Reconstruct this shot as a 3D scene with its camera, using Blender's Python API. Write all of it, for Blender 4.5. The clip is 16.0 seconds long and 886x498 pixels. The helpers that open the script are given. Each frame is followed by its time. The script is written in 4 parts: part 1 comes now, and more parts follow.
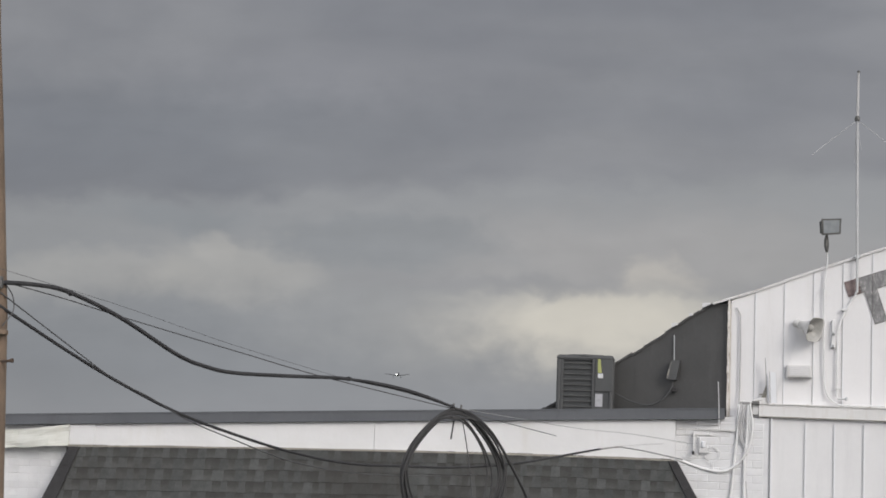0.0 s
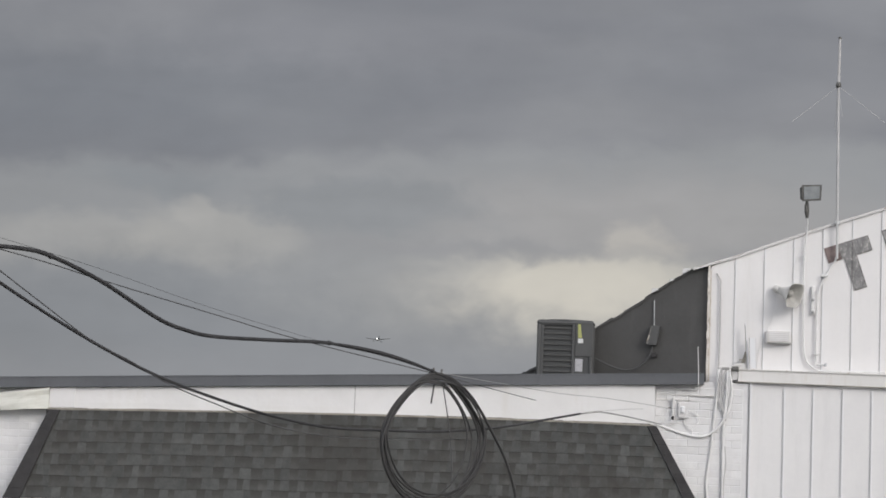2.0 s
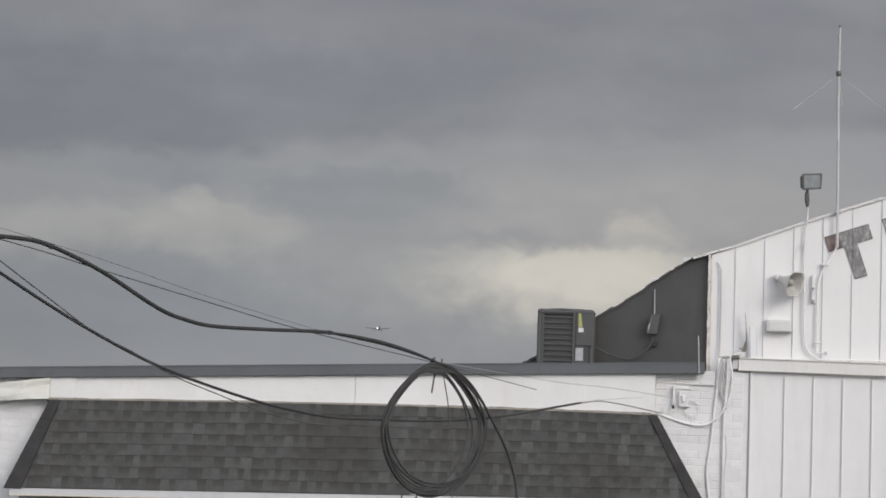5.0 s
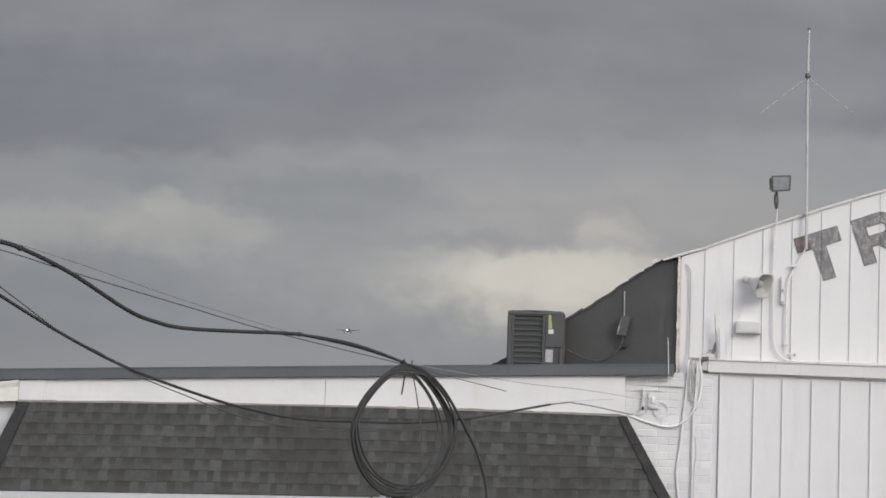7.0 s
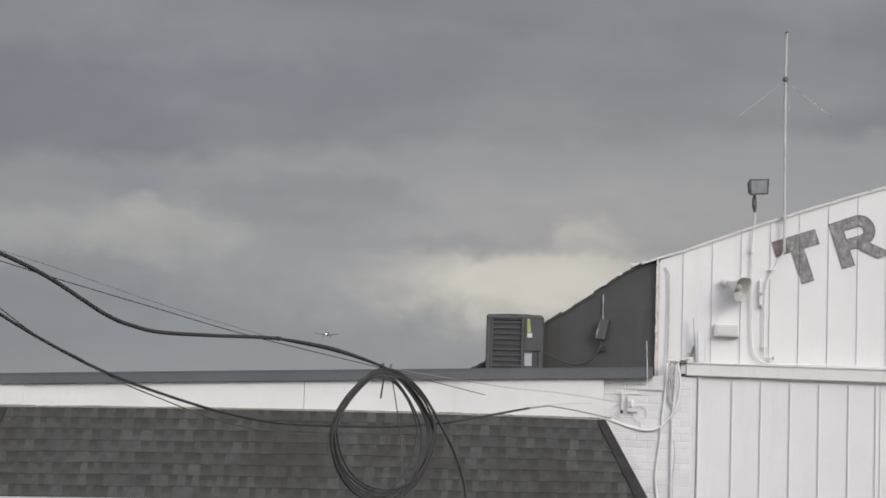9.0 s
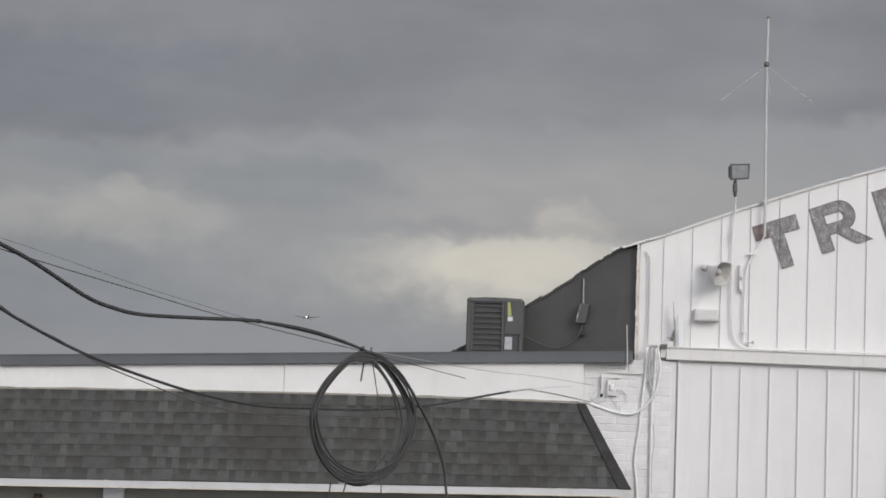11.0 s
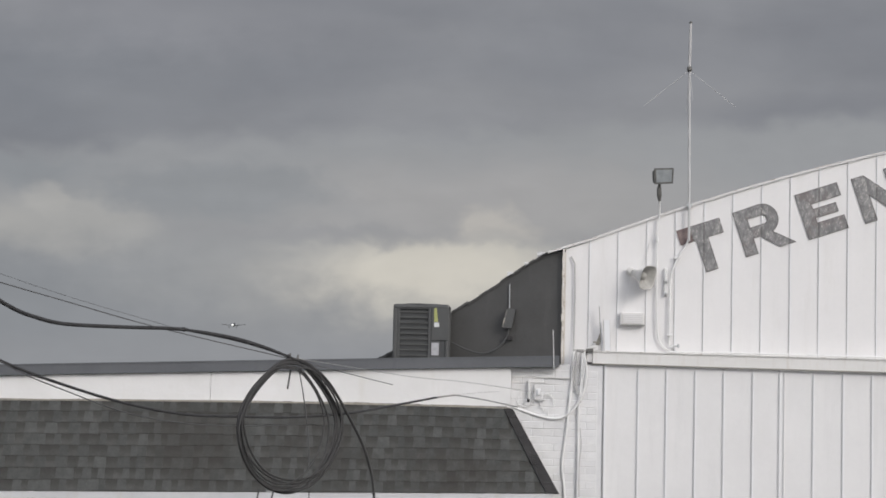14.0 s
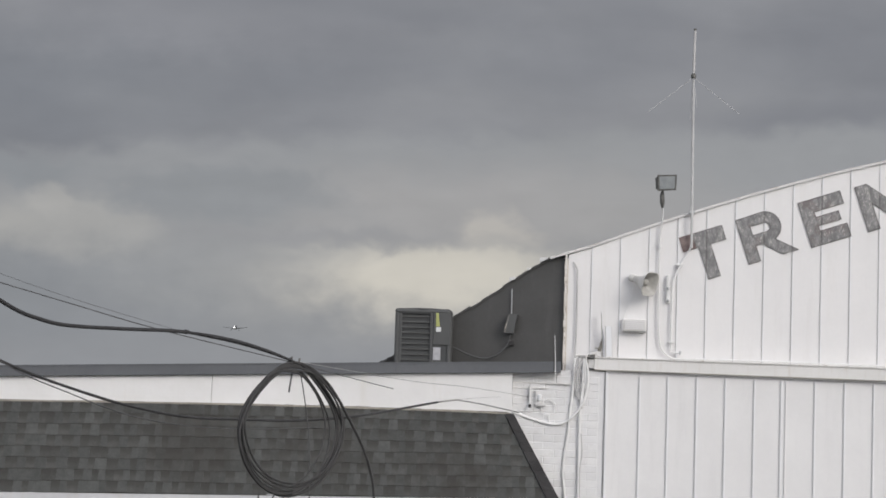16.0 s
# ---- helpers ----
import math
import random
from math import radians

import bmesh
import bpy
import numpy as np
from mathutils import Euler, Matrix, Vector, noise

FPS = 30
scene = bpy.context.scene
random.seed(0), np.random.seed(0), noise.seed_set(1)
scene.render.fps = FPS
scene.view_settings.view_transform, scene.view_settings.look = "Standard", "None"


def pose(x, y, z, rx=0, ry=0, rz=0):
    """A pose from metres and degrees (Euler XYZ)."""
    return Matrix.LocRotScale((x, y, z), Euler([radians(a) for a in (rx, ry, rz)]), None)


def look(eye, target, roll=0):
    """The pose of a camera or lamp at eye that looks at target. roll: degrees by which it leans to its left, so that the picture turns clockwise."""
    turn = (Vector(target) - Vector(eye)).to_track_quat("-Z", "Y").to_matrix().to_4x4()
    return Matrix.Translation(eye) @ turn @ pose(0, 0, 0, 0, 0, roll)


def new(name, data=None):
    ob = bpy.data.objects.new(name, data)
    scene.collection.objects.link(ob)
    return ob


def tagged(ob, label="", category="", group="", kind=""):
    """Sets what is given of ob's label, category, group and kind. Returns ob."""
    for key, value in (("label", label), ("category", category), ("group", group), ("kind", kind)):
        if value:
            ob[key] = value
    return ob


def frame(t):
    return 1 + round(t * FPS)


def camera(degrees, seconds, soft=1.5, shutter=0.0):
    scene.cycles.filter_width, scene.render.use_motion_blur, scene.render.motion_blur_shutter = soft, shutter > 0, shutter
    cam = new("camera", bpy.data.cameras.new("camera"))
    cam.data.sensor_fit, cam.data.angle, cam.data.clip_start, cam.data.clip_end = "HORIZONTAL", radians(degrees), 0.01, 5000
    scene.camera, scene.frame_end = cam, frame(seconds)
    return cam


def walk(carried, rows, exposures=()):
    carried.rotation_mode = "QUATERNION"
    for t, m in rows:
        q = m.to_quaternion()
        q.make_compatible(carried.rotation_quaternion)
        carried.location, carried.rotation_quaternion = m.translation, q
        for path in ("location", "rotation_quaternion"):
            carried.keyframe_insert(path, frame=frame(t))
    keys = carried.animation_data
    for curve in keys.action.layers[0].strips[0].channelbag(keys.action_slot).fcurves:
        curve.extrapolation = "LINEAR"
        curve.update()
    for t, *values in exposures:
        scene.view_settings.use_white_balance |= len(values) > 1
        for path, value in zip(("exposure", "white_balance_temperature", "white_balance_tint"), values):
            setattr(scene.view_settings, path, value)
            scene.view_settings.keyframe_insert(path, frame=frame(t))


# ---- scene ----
# ---------------------------------------------------------------- camera
cam = camera(25.0, 16.0, soft=1.72)
EYE_X, EYE_Z = 0.016, 3.866
TURNS = (
    (0.0, 7.042, 5.694, -1.865), (0.5, 6.711, 5.71, -2.098), (1.0, 6.558, 4.752, -2.146), (1.5, 6.456, 4.643, -2.002),
    (2.0, 6.473, 4.698, -2.045), (2.5, 6.773, 4.673, -1.807), (3.0, 6.879, 4.582, -1.882), (3.5, 6.815, 4.523, -2.196),
    (4.0, 6.836, 4.411, -2.078), (6.5, 5.79, 4.416, -1.865), (7.0, 5.633, 4.471, -1.873), (7.5, 5.428, 4.668, -1.95),
    (8.0, 5.248, 4.784, -2.135), (8.5, 5.168, 4.728, -1.878), (11.0, 4.463, 4.14, -1.956), (11.5, 4.127, 4.207, -2.011),
    (12.0, 3.645, 4.304, -1.731), (12.5, 3.112, 4.502, -1.734), (13.0, 2.659, 4.437, -1.864), (13.5, 2.32, 4.445, -1.552),
    (14.0, 2.381, 4.376, -1.307), (14.5, 2.5, 4.3, -1.5), (15.0, 2.642, 4.335, -1.514), (15.5, 2.609, 4.456, -1.63),
    (16.0, 2.414, 4.51, -1.819))
walk(cam, [(t, pose(EYE_X, 0, EYE_Z, 90 + p, r, y)) for t, y, p, r in TURNS])

# ---------------------------------------------------------------- world and sun
SUN_EL, SUN_AZ = 26, 140          # degrees; azimuth clockwise from +y


def nd(tree, kind, **values):
    n = tree.nodes.new(kind)
    for key, v in values.items():
        if key in n.inputs:
            n.inputs[key].default_value = v
    return n


def vmath(tree, op, a, b=None):
    n = tree.nodes.new("ShaderNodeMath")
    n.operation = op
    for i, v in enumerate((a, b)):
        if v is None:
            continue
        if isinstance(v, (int, float)):
            n.inputs[i].default_value = v
        else:
            tree.links.new(v, n.inputs[i])
    return n.outputs[0]


def mixcol(tree, fac, a, b, blend="MIX"):
    n = tree.nodes.new("ShaderNodeMix")
    n.data_type, n.blend_type = "RGBA", blend
    n.clamp_factor = True
    for i, v in ((0, fac), (6, a), (7, b)):
        if isinstance(v, (int, float)):
            n.inputs[i].default_value = v
        elif isinstance(v, tuple):
            n.inputs[i].default_value = (*v, 1) if len(v) == 3 else v
        else:
            tree.links.new(v, n.inputs[i])
    return n.outputs[2]


def ramp(tree, fac, stops):
    n = tree.nodes.new("ShaderNodeValToRGB")
    n.color_ramp.interpolation = "EASE"
    while len(n.color_ramp.elements) < len(stops):
        n.color_ramp.elements.new(0.5)
    for e, (p, c) in zip(n.color_ramp.elements, stops):
        e.position, e.color = p, (*c, 1) if isinstance(c, tuple) else (c, c, c, 1)
    tree.links.new(fac, n.inputs[0])
    return n.outputs[0]


def make_world():
    w = bpy.data.worlds.new("overcast_sky")
    scene.world = w
    w.use_nodes = True
    t = w.node_tree
    t.nodes.clear()
    out = nd(t, "ShaderNodeOutputWorld")
    bg = nd(t, "ShaderNodeBackground")
    t.links.new(bg.outputs[0], out.inputs[0])
    sky = nd(t, "ShaderNodeTexSky")
    sky.sky_type, sky.sun_disc = "NISHITA", False
    sky.sun_elevation, sky.sun_rotation = radians(SUN_EL), radians(SUN_AZ)
    sky.dust_density = 4.0
    co = nd(t, "ShaderNodeTexCoord")
    sep = nd(t, "ShaderNodeSeparateXYZ")
    t.links.new(co.outputs["Generated"], sep.inputs[0])
    x, y, z = sep.outputs
    depth = vmath(t, "MAXIMUM", vmath(t, "ABSOLUTE", y), 0.25)
    u, v = vmath(t, "DIVIDE", x, depth), vmath(t, "DIVIDE", z, depth)

    def cloud(su, sv, scale, detail, rough, off=0.0, dist=0.0):
        c = nd(t, "ShaderNodeCombineXYZ")
        t.links.new(vmath(t, "MULTIPLY", u, su), c.inputs[0])
        t.links.new(vmath(t, "MULTIPLY", v, sv), c.inputs[1])
        c.inputs[2].default_value = off
        n = nd(t, "ShaderNodeTexNoise", Scale=scale, Detail=detail, Roughness=rough, Distortion=dist)
        t.links.new(c.outputs[0], n.inputs["Vector"])
        return n.outputs["Fac"]

    def step(x, lo, hi):
        n = nd(t, "ShaderNodeMapRange")
        n.interpolation_type = "SMOOTHSTEP"
        n.inputs["From Min"].default_value, n.inputs["From Max"].default_value = lo, hi
        t.links.new(x, n.inputs["Value"])
        return n.outputs[0]

    def bank(u0, v0, ru, rv, soft):
        """A cloud: 1 inside a ragged ellipse, fading out over soft."""
        a = vmath(t, "DIVIDE", vmath(t, "SUBTRACT", u, u0), ru)
        b = vmath(t, "DIVIDE", vmath(t, "SUBTRACT", v, v0), rv)
        r = vmath(t, "SQRT", vmath(t, "ADD", vmath(t, "MULTIPLY", a, a), vmath(t, "MULTIPLY", b, b)))
        return step(r, 1 + soft, max(0.0, 1 - soft))

    def wander(a, k):
        return vmath(t, "MULTIPLY", vmath(t, "SUBTRACT", a, 0.5), k)

    big = cloud(1.0, 2.6, 7.0, 2.5, 0.45, 3.1, 0.25)
    streak = cloud(1.0, 4.0, 11.0, 4.0, 0.55, 1.4, 0.3)
    mid = cloud(1.0, 1.7, 20.0, 3.5, 0.5, 7.7, 0.2)
    mid_v = cloud(1.0, 1.7, 22.0, 3.5, 0.5, 9.3, 0.2)
    tiny = cloud(1.0, 1.3, 60.0, 4.0, 0.5, 2.2, 0.2)
    # cloud edges wander: the banks are placed on warped coordinates
    u = vmath(t, "ADD", vmath(t, "ADD", u, wander(mid, 0.07)), wander(tiny, 0.016))
    v = vmath(t, "ADD", vmath(t, "ADD", v, wander(mid_v, 0.022)), wander(tiny, 0.014))
    col = ramp(t, big, [(0.3, (0.210, 0.215, 0.236)), (0.7, (0.268, 0.271, 0.288))])
    # the high dark layer ends in a long slanting edge; paler cloud lies under it
    edge = vmath(t, "SUBTRACT", v, vmath(t, "MULTIPLY", u, 0.045))
    under = step(edge, 0.145, 0.129)
    col = mixcol(t, vmath(t, "MULTIPLY", under, 0.75), col, (0.318, 0.324, 0.334))
    bands = ((-0.31, 0.160, 0.14, 0.028, 0.8, 0.60, (0.200, 0.211, 0.236)),
             (0.03, 0.176, 0.12, 0.013, 0.8, 0.40, (0.222, 0.228, 0.250)),
             (-0.19, 0.190, 0.09, 0.013, 0.9, 0.40, (0.272, 0.272, 0.294)),
             (-0.02, 0.100, 0.105, 0.021, 0.6, 0.75, (0.375, 0.366, 0.366)),
             (-0.152, 0.104, 0.062, 0.014, 0.36, 0.75, (0.262, 0.273, 0.290)),
             (-0.262, 0.116, 0.040, 0.007, 0.6, 0.65, (0.250, 0.265, 0.285)))
    for u0, v0, ru, rv, soft, k, c in bands:
        col = mixcol(t, vmath(t, "MULTIPLY", bank(u0, v0, ru, rv, soft), k), col, c)
    # heaped clouds: crisp lit tops that fade downwards
    heaps = ((-0.318, 0.080, 0.062, 0.015, 0.34, 0.56, (0.408, 0.401, 0.391)),
             (-0.240, 0.084, 0.046, 0.021, 0.32, 0.60, (0.418, 0.410, 0.395)),
             (-0.243, 0.099, 0.016, 0.010, 0.40, 0.50, (0.418, 0.410, 0.398)),
             (-0.145, 0.052, 0.060, 0.018, 0.80, 0.60, (0.390, 0.386, 0.380)),
             (-0.015, 0.087, 0.013, 0.009, 0.60, 0.70, (0.500, 0.475, 0.440)))
    for u0, v0, ru, rv, soft, k, c in heaps:
        fade = step(v, v0 - 1.3 * rv, v0 + 0.1 * rv)
        col = mixcol(t, vmath(t, "MULTIPLY", vmath(t, "MULTIPLY", bank(u0, v0, ru, rv, soft), fade), k), col, c)
    # the pale gap low in the middle, under a flat dark edge
    gap = vmath(t, "MULTIPLY", bank(-0.050, 0.066, 0.058, 0.020, 0.65), step(v, 0.086, 0.075))
    col = mixcol(t, gap, col, (0.590, 0.562, 0.505))
    low = ((-0.128, 0.084, 0.055, 0.0045, 0.8, 0.60, (0.305, 0.305, 0.318)),
           (-0.285, 0.044, 0.140, 0.027, 0.7, 0.75, (0.238, 0.252, 0.275)),
           (-0.050, 0.012, 0.300, 0.018, 0.6, 0.60, (0.275, 0.286, 0.308)))
    for u0, v0, ru, rv, soft, k, c in low:
        col = mixcol(t, vmath(t, "MULTIPLY", bank(u0, v0, ru, rv, soft), k), col, c)
    grain = vmath(t, "ADD", vmath(t, "MULTIPLY", streak, 0.18), vmath(t, "MULTIPLY", tiny, 0.09))
    col = mixcol(t, 1.0, col, vmath(t, "ADD", 0.858, grain), "MULTIPLY")
    dusk = vmath(t, "MULTIPLY", vmath(t, "MAXIMUM", vmath(t, "MINIMUM", vmath(t, "ADD", x, 0.20), 0.0), -0.3), 0.5)
    col = mixcol(t, 1.0, col, vmath(t, "ADD", 1.0, dusk), "MULTIPLY")
    col = mixcol(t, 0.004, col, sky.outputs[0])
    # the sky clears and brightens behind the viewer, away from the storm
    back = vmath(t, "ADD", 1.0, vmath(t, "MULTIPLY", vmath(t, "MINIMUM", vmath(t, "MAXIMUM", vmath(t, "SUBTRACT", 0.4, y), 0.0), 1.2), 2.8))
    col = mixcol(t, 1.0, col, back, "MULTIPLY")
    t.links.new(col, bg.inputs[0])
    bg.inputs[1].default_value = 1.0


make_world()
sun = new("sun", bpy.data.lights.new("sun", "SUN"))
sun.data.energy, sun.data.angle, sun.data.color = 1.345, radians(24), (1.0, 0.955, 0.90)
_e, _a = radians(SUN_EL), radians(SUN_AZ)
sun.matrix_world = look((0, 0, 0), (-math.sin(_a) * math.cos(_e), -math.cos(_a) * math.cos(_e), -math.sin(_e)))


# ---------------------------------------------------------------- materials
def material(name, a, b, rough=0.7, metal=0.0, scale=3.0, fine=60.0, bump=0.2, stain=None, stain_amount=0.3, streak=0.0, by_object=0.0, dist=0.01, grain=0.25, patch=5.0):
    """Two colours mixed by large noise, fine grain, a bump, and optional stains or vertical streaks."""
    m = bpy.data.materials.new(name)
    m.use_nodes = True
    t = m.node_tree
    bs = t.nodes["Principled BSDF"]
    co = nd(t, "ShaderNodeTexCoord")
    n1 = nd(t, "ShaderNodeTexNoise", Scale=scale, Detail=5.0, Roughness=0.6)
    n2 = nd(t, "ShaderNodeTexNoise", Scale=fine, Detail=4.0, Roughness=0.65)
    geo = nd(t, "ShaderNodeNewGeometry")
    for n in (n1, n2):
        t.links.new(geo.outputs["Position"], n.inputs["Vector"])
    f = vmath(t, "ADD", vmath(t, "MULTIPLY", n1.outputs[0], 1 - grain), vmath(t, "MULTIPLY", n2.outputs[0], grain))
    col = mixcol(t, ramp(t, f, [(0.32, 0.0), (0.68, 1.0)]), a, b)
    if by_object:
        oi = nd(t, "ShaderNodeObjectInfo")
        each = vmath(t, "FRACT", vmath(t, "ADD", oi.outputs["Random"], geo.outputs["Random Per Island"]))
        k = vmath(t, "ADD", vmath(t, "MULTIPLY", each, 2 * by_object), 1 - by_object)
        col = mixcol(t, 1.0, col, k, "MULTIPLY")
    if stain:
        mp = nd(t, "ShaderNodeMapping")
        mp.inputs["Scale"].default_value = (1, 1, 0.12 if streak else 1)
        t.links.new(geo.outputs["Position"], mp.inputs[0])
        n3 = nd(t, "ShaderNodeTexNoise", Scale=streak or patch, Detail=6.0, Roughness=0.7)
        t.links.new(mp.outputs[0], n3.inputs["Vector"])
        s = ramp(t, n3.outputs[0], [(0.5, 0.0), (0.75, 1.0)])
        col = mixcol(t, vmath(t, "MULTIPLY", s, stain_amount), col, stain)
    t.links.new(col, bs.inputs["Base Color"])
    bs.inputs["Roughness"].default_value, bs.inputs["Metallic"].default_value = rough, metal
    if bump:
        bp = nd(t, "ShaderNodeBump", Strength=bump, Distance=dist)
        t.links.new(n2.outputs[0], bp.inputs["Height"])
        t.links.new(bp.outputs[0], bs.inputs["Normal"])
    return m


M_PANEL = material("white_painted_metal", (0.785, 0.775, 0.775), (0.745, 0.738, 0.74), 0.5, 0, 1.2, 18, 0.08, (0.60, 0.58, 0.55), 0.22, 5.0)
M_DOOR = material("white_door_paint", (0.765, 0.76, 0.76), (0.725, 0.72, 0.722), 0.5, 0, 1.0, 18, 0.08, (0.5, 0.5, 0.5), 0.18, 4.0)
M_RIB = material("rib_paint", (0.67, 0.665, 0.665), (0.60, 0.595, 0.595), 0.5, 0, 4, 40, 0.1, (0.52, 0.50, 0.47), 0.4, 6.0)
# greys below: rib shadow lines painted in, the second also on pipes and wires
M_DOORSHADE = material("door_rib_paint", (0.60, 0.60, 0.605), (0.54, 0.54, 0.545), 0.5, 0, 4, 40, 0.1, (0.44, 0.43, 0.42), 0.35, 6.0)
M_MIDGREY = material("mid_grey_paint", (0.54, 0.535, 0.535), (0.46, 0.455, 0.455), 0.6, 0, 4, 40, 0.1, (0.46, 0.43, 0.40), 0.5, 6.0)
M_RAIL = material("dull_grey_rail", (0.30, 0.295, 0.29), (0.40, 0.395, 0.385), 0.7, 0.1, 9, 60, 0.2, (0.22, 0.19, 0.16), 0.5, 9.0)
M_HEAD = material("header_paint", (0.74, 0.73, 0.72), (0.68, 0.675, 0.66), 0.55, 0, 2, 30, 0.1, (0.42, 0.33, 0.24), 0.3, 9.0)
M_LIP = material("rust_spotted_lip", (0.74, 0.73, 0.72), (0.70, 0.69, 0.67), 0.6, 0, 2, 30, 0.1, (0.24, 0.15, 0.09), 1.0, 0, 0, 0.01, 0.25, 11.0)
M_BRICK = material("white_painted_brick", (0.76, 0.76, 0.76), (0.69, 0.69, 0.70), 0.8, 0, 4, 45, 0.5, (0.52, 0.51, 0.49), 0.3, 0, 0.05)
M_MORTAR = material("painted_mortar", (0.74, 0.74, 0.745), (0.68, 0.68, 0.69), 0.9, 0, 5, 60, 0.5)
M_FASCIA = material("white_roof_membrane", (0.77, 0.765, 0.765), (0.71, 0.705, 0.70), 0.55, 0, 1.2, 2.2, 0.25, (0.60, 0.57, 0.50), 0.3, 3.0, 0, 0.04)
M_DRIP = material("tan_drip_edge", (0.36, 0.34, 0.29), (0.24, 0.225, 0.20), 0.8, 0, 6, 40, 0.2)
M_TAN = material("tan_stained_paint", (0.56, 0.50, 0.40), (0.70, 0.66, 0.60), 0.75, 0, 7, 50, 0.2, (0.30, 0.21, 0.13), 0.6, 0, 0, 0.01, 0.4, 9.0)
M_FLAP = material("aged_membrane", (0.67, 0.67, 0.62), (0.60, 0.60, 0.54), 0.6, 0, 2.5, 14, 0.0, (0.58, 0.55, 0.46), 0.3, 3.0)
M_COPING = material("grey_coping_metal", (0.092, 0.098, 0.108), (0.118, 0.124, 0.135), 0.5, 0.0, 0.8, 25, 0.1, (0.07, 0.07, 0.075), 0.4, 4.0)
M_SHINGLE = material("asphalt_shingle", (0.061, 0.064, 0.062), (0.090, 0.093, 0.090), 0.95, 0, 7.0, 42, 0.9, (0.050, 0.047, 0.043), 1.0, 0, 0.16, 0.006, 0.45, 0.9)
M_SHDARK = material("dark_shingle_backing", (0.054, 0.052, 0.048), (0.066, 0.064, 0.060), 0.95, 0, 2.5, 90, 0.6, (0.060, 0.055, 0.048), 0.5, 0, 0.12, 0.005, 0.4, 1.6)
M_HIP = material("hip_cap_shingle", (0.037, 0.036, 0.037), (0.054, 0.052, 0.053), 0.95, 0, 4, 160, 0.8, None, 0, 0, 0.07)
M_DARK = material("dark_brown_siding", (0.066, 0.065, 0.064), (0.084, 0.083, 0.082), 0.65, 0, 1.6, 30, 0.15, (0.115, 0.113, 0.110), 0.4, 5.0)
M_REDPATCH = material("red_brown_stain", (0.125, 0.088, 0.085), (0.27, 0.215, 0.205), 0.85, 0, 9, 50, 0.2)
M_ROOF = material("roof_sheet", (0.10, 0.10, 0.10), (0.15, 0.148, 0.145), 0.8, 0, 0.6, 20, 0.3)
M_TRIM = material("white_trim_paint", (0.80, 0.81, 0.83), (0.74, 0.75, 0.77), 0.5, 0, 3, 40, 0.1)
M_EAVE = material("eave_board_paint", (0.60, 0.605, 0.62), (0.54, 0.545, 0.56), 0.5, 0, 2, 30, 0.1, (0.48, 0.45, 0.38), 0.35, 6.0)
M_STORE = material("olive_grey_wall", (0.31, 0.30, 0.265), (0.26, 0.25, 0.225), 0.7, 0, 2, 30, 0.2)
M_RUST = material("rusty_edge", (0.78, 0.77, 0.75), (0.62, 0.58, 0.52), 0.85, 0.0, 14, 50, 0.4, (0.22, 0.14, 0.09), 0.95, 0, 0, 0.01, 0.4, 11.0)
M_RUSTY = material("rust_brown_metal", (0.11, 0.075, 0.055), (0.07, 0.055, 0.045), 0.9, 0, 15, 60, 0.4)
M_AC = material("ac_grey_metal", (0.070, 0.072, 0.073), (0.084, 0.086, 0.087), 0.6, 0.1, 3, 60, 0.08)
M_ACIN = material("ac_dark_inside", (0.054, 0.057, 0.059), (0.064, 0.067, 0.069), 0.7, 0, 5, 60, 0.1)
M_ACFIN = material("ac_fin_metal", (0.076, 0.077, 0.076), (0.090, 0.090, 0.088), 0.6, 0.2, 3, 60, 0.05)
M_LABEL = material("white_label", (0.68, 0.69, 0.70), (0.60, 0.61, 0.62), 0.5, 0, 20, 80, 0.0)
# label white turned down, so the plate's shade sits in its colour
M_PLATE = material("shaded_white_plate", (0.44, 0.44, 0.46), (0.36, 0.36, 0.38), 0.5, 0, 20, 80, 0.0)
M_YELLOW = material("yellow_label", (0.42, 0.44, 0.16), (0.36, 0.38, 0.13), 0.5, 0, 20, 80, 0.0)
M_GALV = material("galvanised_steel", (0.42, 0.43, 0.44), (0.54, 0.55, 0.56), 0.4, 0.7, 12, 80, 0.1)
M_MAST = material("weathered_mast_steel", (0.56, 0.56, 0.56), (0.45, 0.45, 0.455), 0.55, 0.1, 4, 60, 0.1)
M_WPIPE = material("white_painted_pipe", (0.80, 0.80, 0.795), (0.72, 0.72, 0.715), 0.5, 0, 8, 50, 0.1, (0.4, 0.38, 0.35), 0.3, 8)
M_CABLE = material("black_cable_sheath", (0.030, 0.030, 0.032), (0.046, 0.046, 0.049), 0.7, 0, 9, 120, 0.2)
M_COIL = material("weathered_cable_sheath", (0.040, 0.040, 0.041), (0.058, 0.057, 0.057), 0.75, 0, 9, 120, 0.2)
M_WIRE = material("thin_grey_wire", (0.075, 0.075, 0.078), (0.11, 0.11, 0.113), 0.6, 0.1, 9, 120, 0.1)
M_LTWIRE = material("pale_wire", (0.36, 0.36, 0.36), (0.26, 0.26, 0.26), 0.6, 0, 9, 120, 0.1)
M_POLE = material("weathered_pole_wood", (0.24, 0.175, 0.125), (0.155, 0.115, 0.085), 0.9, 0, 3, 40, 0.6, (0.10, 0.075, 0.055), 0.5, 14)
M_HORN = material("horn_paint", (0.70, 0.69, 0.67), (0.60, 0.59, 0.56), 0.5, 0, 9, 60, 0.1)
